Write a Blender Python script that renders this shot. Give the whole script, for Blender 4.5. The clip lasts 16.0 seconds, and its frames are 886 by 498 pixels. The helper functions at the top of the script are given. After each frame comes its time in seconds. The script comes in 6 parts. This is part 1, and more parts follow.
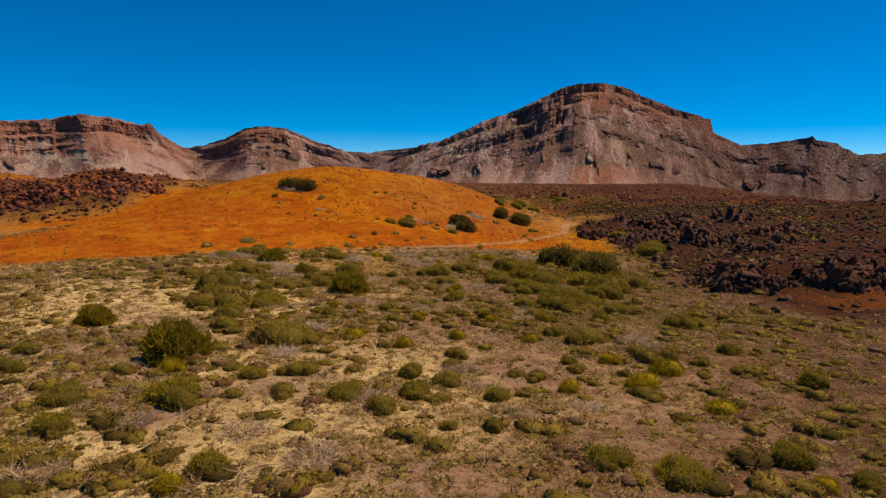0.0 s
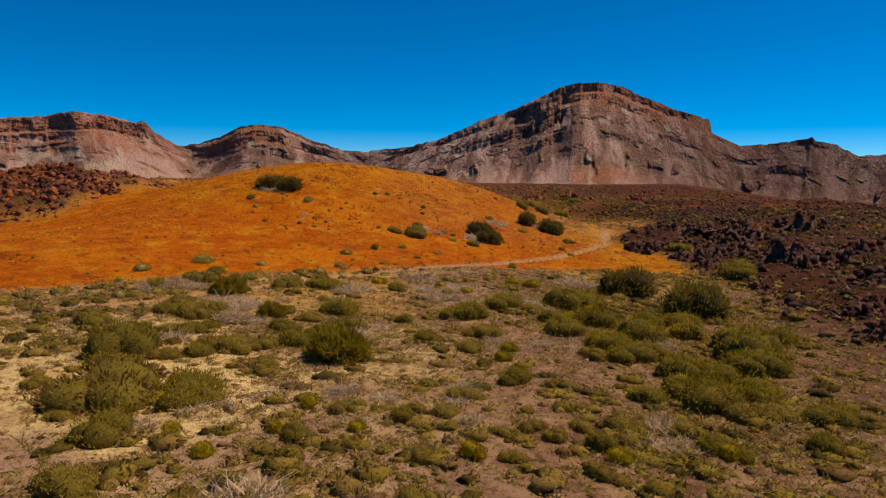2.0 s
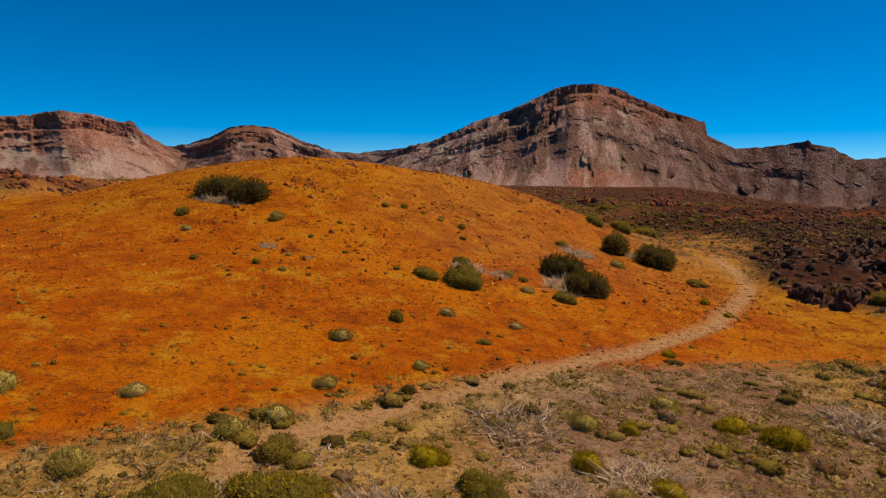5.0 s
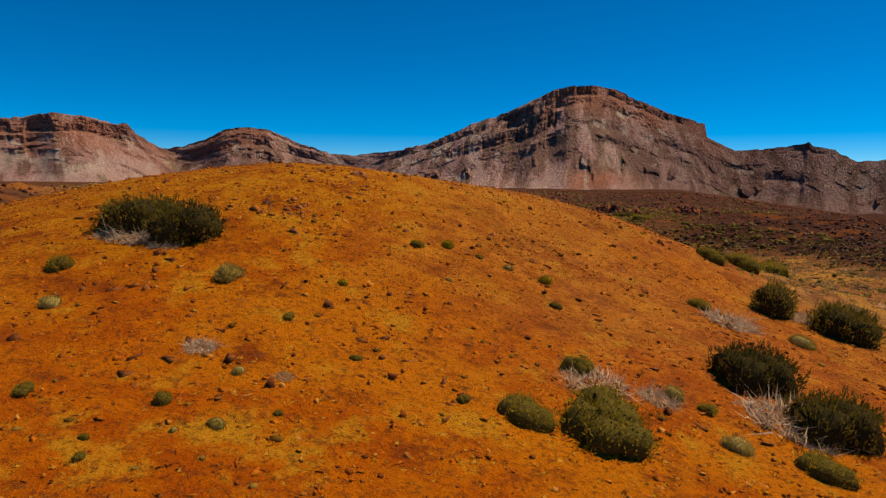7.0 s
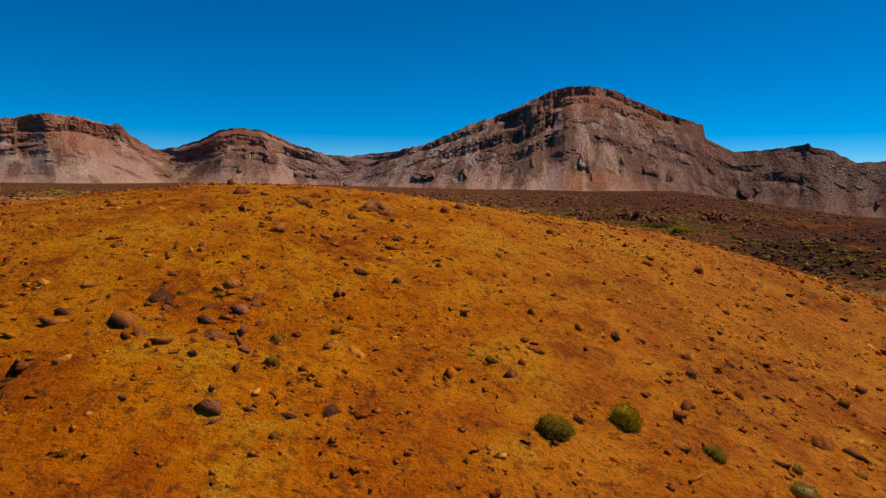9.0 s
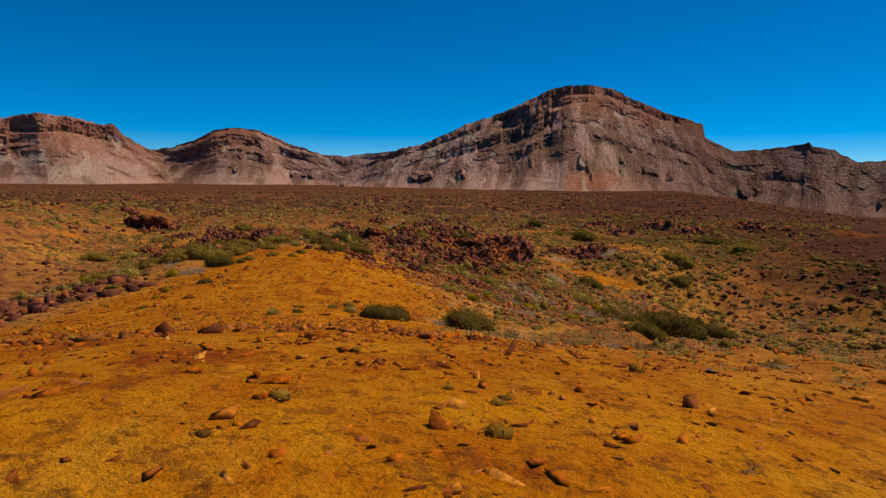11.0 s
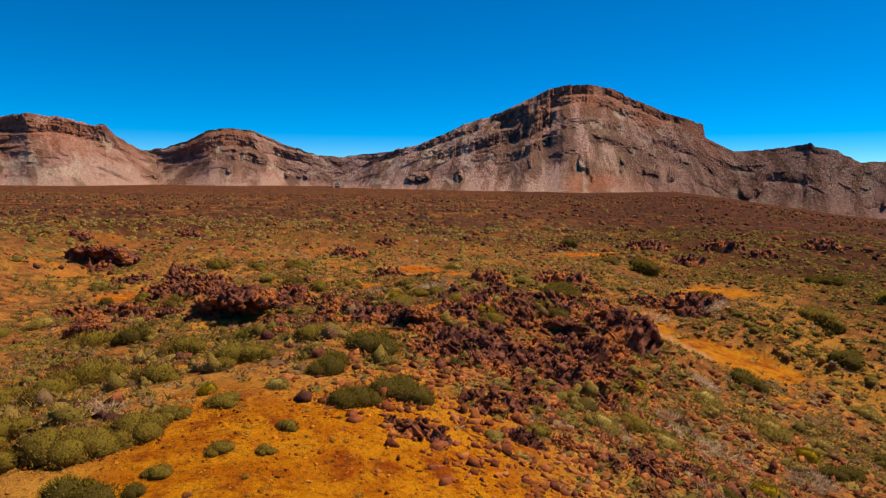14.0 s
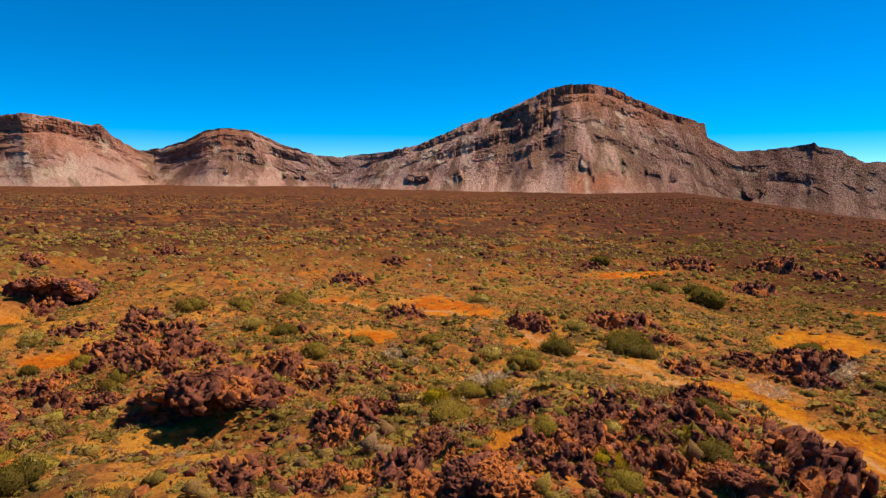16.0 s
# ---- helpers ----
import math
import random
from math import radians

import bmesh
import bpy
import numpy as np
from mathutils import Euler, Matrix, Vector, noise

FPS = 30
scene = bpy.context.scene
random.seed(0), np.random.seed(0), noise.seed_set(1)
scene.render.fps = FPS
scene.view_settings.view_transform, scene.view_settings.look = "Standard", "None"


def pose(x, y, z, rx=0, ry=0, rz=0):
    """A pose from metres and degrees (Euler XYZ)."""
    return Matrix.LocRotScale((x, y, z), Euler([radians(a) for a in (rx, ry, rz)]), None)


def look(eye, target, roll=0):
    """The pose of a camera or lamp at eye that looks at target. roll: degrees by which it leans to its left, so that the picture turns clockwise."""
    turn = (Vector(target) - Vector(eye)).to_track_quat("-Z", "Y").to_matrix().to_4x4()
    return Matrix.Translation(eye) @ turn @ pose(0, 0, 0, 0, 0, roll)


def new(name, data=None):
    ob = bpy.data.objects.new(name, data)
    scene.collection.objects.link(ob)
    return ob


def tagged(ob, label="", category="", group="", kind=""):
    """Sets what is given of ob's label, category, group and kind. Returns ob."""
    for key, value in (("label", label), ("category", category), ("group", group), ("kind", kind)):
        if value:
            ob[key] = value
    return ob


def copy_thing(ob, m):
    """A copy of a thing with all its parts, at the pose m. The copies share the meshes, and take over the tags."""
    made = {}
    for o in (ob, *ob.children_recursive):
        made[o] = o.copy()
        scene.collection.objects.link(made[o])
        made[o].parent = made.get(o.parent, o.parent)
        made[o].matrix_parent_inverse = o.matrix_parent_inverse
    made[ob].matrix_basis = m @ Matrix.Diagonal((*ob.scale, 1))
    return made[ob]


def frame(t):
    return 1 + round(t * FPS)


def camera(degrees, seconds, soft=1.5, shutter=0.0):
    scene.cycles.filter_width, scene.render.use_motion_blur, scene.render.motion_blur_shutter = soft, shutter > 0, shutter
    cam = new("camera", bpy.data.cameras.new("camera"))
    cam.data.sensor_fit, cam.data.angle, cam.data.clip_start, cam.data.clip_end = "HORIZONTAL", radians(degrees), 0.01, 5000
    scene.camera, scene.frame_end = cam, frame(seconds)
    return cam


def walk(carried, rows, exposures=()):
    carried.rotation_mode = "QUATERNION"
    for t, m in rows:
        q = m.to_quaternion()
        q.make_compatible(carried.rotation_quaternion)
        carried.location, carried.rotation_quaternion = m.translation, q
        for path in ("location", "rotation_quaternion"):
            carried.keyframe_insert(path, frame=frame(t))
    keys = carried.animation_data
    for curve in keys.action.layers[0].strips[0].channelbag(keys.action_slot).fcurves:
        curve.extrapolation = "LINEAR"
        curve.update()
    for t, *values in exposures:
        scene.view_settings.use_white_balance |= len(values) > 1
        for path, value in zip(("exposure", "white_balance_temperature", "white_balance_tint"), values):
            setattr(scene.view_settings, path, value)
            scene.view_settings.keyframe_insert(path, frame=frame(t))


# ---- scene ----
cam = camera(68.0, 16.0, soft=1.35)
PATH = [
    # seconds, x, y, z, yaw, pitch, roll
    (0.0, -0.00, 0.00, 8.00, 0.00, -6.34, -0.19),
    (0.5, -0.61, 5.11, 7.91, -0.03, -6.36, -0.27),
    (1.0, -1.26, 10.66, 7.88, -0.10, -6.38, -0.34),
    (1.5, -1.98, 16.21, 7.80, -0.25, -6.38, -0.40),
    (2.0, -2.78, 22.10, 7.72, -0.32, -6.37, -0.45),
    (2.5, -3.65, 27.98, 7.61, -0.41, -6.34, -0.47),
    (3.0, -4.50, 34.20, 7.63, -0.58, -6.28, -0.51),
    (3.5, -5.33, 40.12, 7.55, -0.67, -6.26, -0.57),
    (4.0, -6.25, 46.73, 7.55, -0.77, -6.27, -0.61),
    (4.5, -7.15, 52.56, 7.57, -0.92, -6.24, -0.65),
    (7.0, -11.86, 83.56, 8.70, -1.34, -6.01, -0.64),
    (7.5, -12.67, 89.71, 8.97, -1.42, -5.93, -0.61),
    (8.0, -13.49, 95.73, 9.30, -1.50, -5.91, -0.61),
    (8.5, -14.36, 101.83, 9.72, -1.60, -5.92, -0.64),
    (9.0, -15.24, 107.94, 10.14, -1.73, -5.93, -0.64),
    (9.5, -16.11, 114.14, 10.59, -1.83, -5.91, -0.62),
    (10.0, -16.98, 120.57, 11.06, -1.90, -5.92, -0.59),
    (12.5, -22.41, 151.36, 14.06, -2.24, -6.04, -0.51),
    (13.0, -23.35, 157.45, 14.65, -2.31, -6.05, -0.52),
    (13.5, -24.22, 163.51, 15.30, -2.44, -6.00, -0.49),
    (14.0, -25.09, 169.50, 15.89, -2.46, -5.96, -0.46),
    (14.5, -25.90, 175.53, 16.52, -2.51, -5.96, -0.43),
    (15.0, -26.70, 181.49, 17.18, -2.54, -5.98, -0.42),
    (15.5, -27.60, 187.55, 17.85, -2.58, -5.98, -0.42),
    (16.0, -28.48, 193.60, 18.50, -2.59, -5.99, -0.42),
]
walk(cam, [(t, pose(x, y, z, 90 + pitch, roll, yaw)) for t, x, y, z, yaw, pitch, roll in PATH],
     exposures=[(0.0, 0.07), (4.0, 0.03), (7.0, 0.0), (10.2, -0.05), (12.3, 0.0), (14.5, 0.48), (16.0, 0.62)])

# ---- sky and sun ----
SUN_ELEVATION, SUN_AZIMUTH = 58.0, 70.0     # degrees; azimuth clockwise from +y (ahead)
world = bpy.data.worlds.new("sky")
world.use_nodes = True
scene.world = world
wn, wl = world.node_tree.nodes, world.node_tree.links
sky = wn.new("ShaderNodeTexSky")
sky.sky_type, sky.sun_disc = "NISHITA", False
sky.sun_elevation, sky.sun_rotation = radians(SUN_ELEVATION), radians(SUN_AZIMUTH)
sky.altitude, sky.air_density, sky.dust_density, sky.ozone_density = 3800, 0.80, 0.0, 4.0
grade = wn.new("ShaderNodeHueSaturation")
grade.inputs["Saturation"].default_value = 1.6
wl.new(sky.outputs[0], grade.inputs["Color"])
tone = wn.new("ShaderNodeMix")
tone.data_type, tone.blend_type = "RGBA", "MULTIPLY"
tone.inputs["Factor"].default_value, tone.inputs["B"].default_value = 1.0, (0.82, 1.0, 0.955, 1)
wl.new(grade.outputs[0], tone.inputs["A"])
wl.new(tone.outputs["Result"], wn["Background"].inputs[0])
wn["Background"].inputs[1].default_value = 0.110

sun_data = bpy.data.lights.new("sun", "SUN")
sun_data.energy, sun_data.angle, sun_data.color = 4.5, radians(0.5), (1.0, 0.845, 0.63)
sun = new("sun", sun_data)
_el, _az = radians(SUN_ELEVATION), radians(SUN_AZIMUTH)
SUN_DIR = Vector((math.sin(_az) * math.cos(_el), math.cos(_az) * math.cos(_el), math.sin(_el)))
sun.matrix_basis = look(SUN_DIR * 200, (0, 0, 0))


# ---- numeric noise on arrays ----
def hash2(ix, iy, seed):
    h = (ix.astype(np.int64) * 374761393 + iy.astype(np.int64) * 668265263 + seed * 974634777) & 0xFFFFFFFF
    h = ((h ^ (h >> 13)) * 1274126177) & 0xFFFFFFFF
    return ((h ^ (h >> 16)) & 0xFFFF) / 65535.0


def vnoise(x, y, seed=0):
    ix, iy = np.floor(x), np.floor(y)
    fx, fy = x - ix, y - iy
    fx, fy = fx * fx * (3 - 2 * fx), fy * fy * (3 - 2 * fy)
    a, b = hash2(ix, iy, seed), hash2(ix + 1, iy, seed)
    c, d = hash2(ix, iy + 1, seed), hash2(ix + 1, iy + 1, seed)
    return (a + (b - a) * fx) * (1 - fy) + (c + (d - c) * fx) * fy


def fbm(x, y, octaves=4, seed=0, gain=0.5):
    total, amp, norm = np.zeros_like(x, dtype=float), 1.0, 0.0
    for k in range(octaves):
        total += amp * vnoise(x * 2 ** k + 17.3 * k, y * 2 ** k - 9.1 * k, seed + k)
        norm += amp
        amp *= gain
    return total / norm


def ridged(x, y, octaves=4, seed=0):
    total, amp, norm = np.zeros_like(x, dtype=float), 1.0, 0.0
    for k in range(octaves):
        total += amp * (1 - np.abs(2 * vnoise(x * 2 ** k + 5.7 * k, y * 2 ** k + 3.3 * k, seed + k) - 1))
        norm += amp
        amp *= 0.5
    return total / norm


def smooth(a, b, v):
    u = np.clip((v - a) / (b - a), 0, 1)
    return u * u * (3 - 2 * u)


# ---- the lie of the land ----
TRAIL = [(-31.0, 64.2), (-28.3, 65.5), (-25.4, 66.7), (-22.4, 68.4), (-20.2, 72.2), (-18.0, 74.4), (-16.5, 75.4), (-14.7, 75.9), (-14.0, 76.8), (-14.2, 79.2), (-13.7, 80.4), (-11.6, 82.1), (-8.9, 84.7), (-6.0, 86.9), (-2.6, 89.9), (1.3, 92.9), (5.9, 96.7), (11.9, 103.2), (18.8, 113.5), (22.1, 119.3), (23.9, 127.3), (26.6, 137.1)]


SIDE_TRAIL = [(-41.1, 304.8), (-32.1, 295.0), (-23.1, 297.2), (-18.1, 284.8), (-9.8, 271.5), (-4.7, 265.6), (-1.2, 259.7), (2.7, 254.1), (6.2, 248.6), (8.9, 241.9)]


def trail_distance(x, y, line=TRAIL):
    best = np.full(np.shape(x), 1e9)
    for (ax, ay), (bx, by) in zip(line[:-1], line[1:]):
        dx, dy = bx - ax, by - ay
        u = np.clip(((x - ax) * dx + (y - ay) * dy) / (dx * dx + dy * dy), 0, 1)
        best = np.minimum(best, np.hypot(x - ax - u * dx, y - ay - u * dy))
    return best


# rises and hollows of the land: centre, half widths, height
RISES = [(260, 550, 220, 220, -3.71), (-120, 350, 120, 120, 2.16), (30, 220, 22, 40, -3.55), (110, 320, 40, 40, -3.74), (-20, 230, 14, 14, 2.14), (20, 100, 22, 40, -1.24), (-40, 90, 22, 22, 2.10), (0, 200, 22, 22, -1.81), (-80, 150, 14, 14, -2.05), (10, 280, 40, 22, 1.18), (-10, 230, 14, 14, 2.18), (30, 230, 22, 22, -3.16), (180, 550, 150, 150, -3.20), (30, 330, 40, 40, -1.22), (-120, 420, 70, 70, 1.98), (-50, 250, 14, 14, 0.94), (0, 70, 22, 22, -0.66), (-44, 237, 5, 4, -1.3), (-85, 290, 6, 5, -1.4), (-25, 217, 3, 3, -0.8), (-60, 238, 3, 3, -0.8), (-12, 221, 3, 3, -0.8)]


def base_height(x, y):
    """The land without its small relief."""
    z = np.interp(y, [-400, 40, 90, 200, 350, 1400, 2200, 6000], [-1.0, -1.5, -1.7, -2.2, -3.8, -14.0, -15, -15])
    z = z - 0.125 * np.clip(x - 0.36 * (y - 190) - 70, 0, 520) * smooth(250, 550, y)
    for rx, ry, wx, wy, high in RISES:
        z = z + high * np.exp(-((x - rx) / wx) ** 2 - ((y - ry) / wy) ** 2)
    return z


def hill_height(x, y):
    front = np.where(y < 137.32, 28.32, 35.06)
    side = np.where(x < -23.26, 38.82, 28.51)
    a = 11.54 * np.exp(-np.abs((x - -23.26) / side) ** 1.88 - np.abs((y - 137.32) / front) ** 1.76)
    b = 6.69 * np.exp(-((x - -31.80) / 22.52) ** 2 - ((y - 204.99) / 31.56) ** 2)
    c = 3.54 * np.exp(-((x - 3.98) / 15.95) ** 2 - ((y - 144.00) / 13.01) ** 2)
    return a + b + c


# bare orange ground on the far plain: centre and half widths
SAND = [(-23.4, 301, 7, 13), (-34.2, 276, 5, 7), (30, 355, 12, 6), (24, 276, 8, 6), (4, 255, 8, 7), (12, 243, 9, 8), (-83, 285, 4, 6), (-67, 266, 4, 4), (52, 300, 9, 7)]


def zones(x, y):
    """How far the ground is orange lapilli, dark lava, brown lava and trodden trail, each 0 to 1."""
    w = 7 * (fbm(x / 14, y / 14, 4, 5) - 0.5)
    hill = smooth(0.2, 1.4, hill_height(x, y) + w * 0.12)
    edge = np.interp(x, [-75, -45, -31, -24, -18, -10, -2, 9, 20, 30], [58, 66, 70, 76, 80, 85.5, 90, 93.5, 95, 92]) + w * 0.35
    east = np.interp(y, [80, 95, 118, 124, 135, 150, 200], [31, 29.5, 28, 19, 14, 13, 8])
    orange = smooth(-1.6, 1.4, y - edge) * smooth(-2, 3, east + w * 0.8 - x) * smooth(225, 190, y + w * 2)
    orange = np.maximum(orange * smooth(-75, -55, x + w), hill * smooth(92, 98, y) * smooth(-2, 3, east + 3 + w - x))
    back = smooth(140, 165, y + w) * smooth(-20, -8, x + w * 1.5) * (0.45 + 0.55 * smooth(0.42, 0.58, fbm(x / 8, y / 8, 3, 6)))
    orange = orange * (1 - 0.9 * back)
    lava_r = smooth(-2.5, 2.5, x - (26 + 0.33 * np.clip(y - 122, 0, 60) + w + 7 * (fbm(x / 30, y / 30, 3, 7) - 0.5))) * smooth(44, 62, y - 0.35 * (x - 60) + w * 2 + 8 * (fbm(x / 40, y / 40, 3, 8) - 0.5)) * smooth(285, 225, y - 0.3 * (x - 40) + w)
    lava_l = smooth(-3, 4, -x - (56 - 0.22 * (y - 120) + w)) * smooth(112, 124, y + w)
    far = np.maximum(smooth(199, 216, y + w * 2.5 + 0.15 * np.abs(x + 20)), smooth(15, 24, x - 0.1 * (y - 150) + w) * smooth(120, 134, y))
    lava_r = np.maximum(lava_r, smooth(-15, 25, x - (44 + 0.10 * (y - 300)) + 3 * w) * smooth(170, 260, y))
    orange = orange * (1 - np.maximum(np.maximum(lava_r, lava_l), far))
    side = trail_distance(x, y, SIDE_TRAIL)
    sand = 0.85 * smooth(5.0, 1.0, side + w * 1.2) * (1 - lava_r)
    for sx, sy, wx, wy in SAND:
        sand = np.maximum(sand, 0.95 * smooth(1.25, 0.7, np.hypot((x - sx) / wx, (y - sy) / wy) + 0.22 * w))
    brown = np.maximum(np.maximum(lava_l, far) * (1 - lava_r), 0.95 * smooth(-18, -5, x + w * 1.5) * smooth(142, 160, y + w)) * (1 - sand)
    path = np.minimum(trail_distance(x, y), side + 0.12) + 0.25 * (fbm(x / 1.2, y / 1.2, 2, 9) - 0.5)
    return np.maximum(orange, sand), lava_r * (1 - sand), brown, smooth(0.92, 0.48, path)


def ground_height(x, y):
    x, y = np.asarray(x, dtype=float), np.asarray(y, dtype=float)
    orange, dark, brown, trail = zones(x, y)
    z = base_height(x, y) + hill_height(x, y)
    lava = np.maximum(dark, brown)
    near = smooth(1600, 300, np.hypot(x, y - 150))
    z = z + 0.9 * (fbm(x / 22, y / 22, 4, 21) - 0.5) * (1 - 0.5 * orange)
    z = z + (0.10 + 0.10 * (1 - orange)) * (fbm(x / 1.6, y / 1.6, 3, 31) - 0.5) * near * 1.6
    rough = ridged(x / 13, y / 13, 4, 41) ** 2
    lump = smooth(0.45, 0.8, fbm(x / 30, y / 30, 3, 51))
    z = z + lava * (2.6 * (rough - 0.35) * (0.35 + 0.9 * lump) + 1.2 * lump)
    z = z + lava * 0.9 * (ridged(x / 5.5, y / 5.5, 3, 44) - 0.5) * smooth(700, 350, y)
    z = z + lava * dark * 1.3 * smooth(28, 60, x) * smooth(60, 95, y)
    z = z + lava * 2.4 * (ridged(x / 26, y / 34, 3, 46) ** 2 - 0.4) * smooth(235, 300, y) * smooth(900, 600, y)
    z = z + 4.0 * (fbm(x / 85, y / 85, 4, 24) - 0.5) * smooth(330, 520, y) * smooth(2000, 1400, y)
    z = z + lava_l_rise(x, y)
    return z - 0.12 * trail


def lava_l_rise(x, y):
    return 7.0 * smooth(-46, -72, x + 0.2 * (y - 120)) * smooth(112, 135, y) * smooth(420, 250, y)


def height_at(x, y):
    return float(ground_height(np.array([x]), np.array([y]))[0])


def grid_mesh(name, X, Y, Z):
    rows, cols = X.shape
    mesh = bpy.data.meshes.new(name)
    co = np.stack([X, Y, Z], -1).reshape(-1, 3)
    i = np.arange(rows * cols).reshape(rows, cols)
    quads = np.stack([i[:-1, :-1], i[:-1, 1:], i[1:, 1:], i[1:, :-1]], -1).reshape(-1, 4)
    mesh.vertices.add(len(co))
    mesh.vertices.foreach_set("co", co.ravel())
    mesh.loops.add(quads.size)
    mesh.loops.foreach_set("vertex_index", quads.ravel().astype(np.int32))
    mesh.polygons.add(len(quads))
    mesh.polygons.foreach_set("loop_start", np.arange(0, quads.size, 4, dtype=np.int32))
    mesh.update(calc_edges=True)
    mesh.polygons.foreach_set("use_smooth", np.ones(len(quads), dtype=bool))
    return mesh


def paint(mesh, name, values):
    layer = mesh.attributes.new(name, "FLOAT", "POINT")
    layer.data.foreach_set("value", np.asarray(values, dtype=np.float32).ravel())


def spread(lo, fine_lo, fine_hi, hi, step, growth):
    """Coordinates that are even in the middle and widen outward."""
    out = list(np.arange(fine_lo, fine_hi + step / 2, step))
    d = step
    while out[-1] < hi:
        d *= growth
        out.append(out[-1] + d)
    d = step
    while out[0] > lo:
        d *= growth
        out.insert(0, out[0] - d)
    return np.array(out)


# ---- materials ----
def material(name):
    m = bpy.data.materials.new(name)
    m.use_nodes = True
    n, l = m.node_tree.nodes, m.node_tree.links
    bsdf = n["Principled BSDF"]
    bsdf.inputs["Roughness"].default_value = 0.9
    bsdf.inputs["Specular IOR Level"].default_value = 0.03
    return m, n, l, bsdf


def ramp(n, stops):
    r = n.new("ShaderNodeValToRGB")
    while len(r.color_ramp.elements) < len(stops):
        r.color_ramp.elements.new(0.5)
    for e, (p, c) in zip(r.color_ramp.elements, stops):
        e.position, e.color = p, (*c, 1)
    return r


def noise_tex(n, l, coord, scale, detail=4, rough=0.55):
    t = n.new("ShaderNodeTexNoise")
    t.inputs["Scale"].default_value, t.inputs["Detail"].default_value = scale, detail
    t.inputs["Roughness"].default_value = rough
    l.new(coord, t.inputs["Vector"])
    return t.outputs["Fac"]


def mix(n, l, fac, a, b, blend="MIX"):
    m = n.new("ShaderNodeMix")
    m.data_type, m.blend_type = "RGBA", blend
    for socket, value in ((m.inputs["Factor"], fac), (m.inputs["A"], a), (m.inputs["B"], b)):
        if isinstance(value, bpy.types.NodeSocket):
            l.new(value, socket)
        elif isinstance(value, tuple):
            socket.default_value = (*value, 1)
        else:
            socket.default_value = value
    return m.outputs["Result"]


def attr(n, name):
    a = n.new("ShaderNodeAttribute")
    a.attribute_name = name
    return a.outputs["Fac"]


def step_ramp(n, l, value, lo, hi):
    m = n.new("ShaderNodeMapRange")
    m.interpolation_type = "SMOOTHSTEP"
    m.inputs["From Min"].default_value, m.inputs["From Max"].default_value = lo, hi
    l.new(value, m.inputs["Value"])
    return m.outputs["Result"]


def bump(n, l, bsdf, height, strength, distance):
    b = n.new("ShaderNodeBump")
    b.inputs["Strength"].default_value, b.inputs["Distance"].default_value = strength, distance
    l.new(height, b.inputs["Height"])
    l.new(b.outputs[0], bsdf.inputs["Normal"])


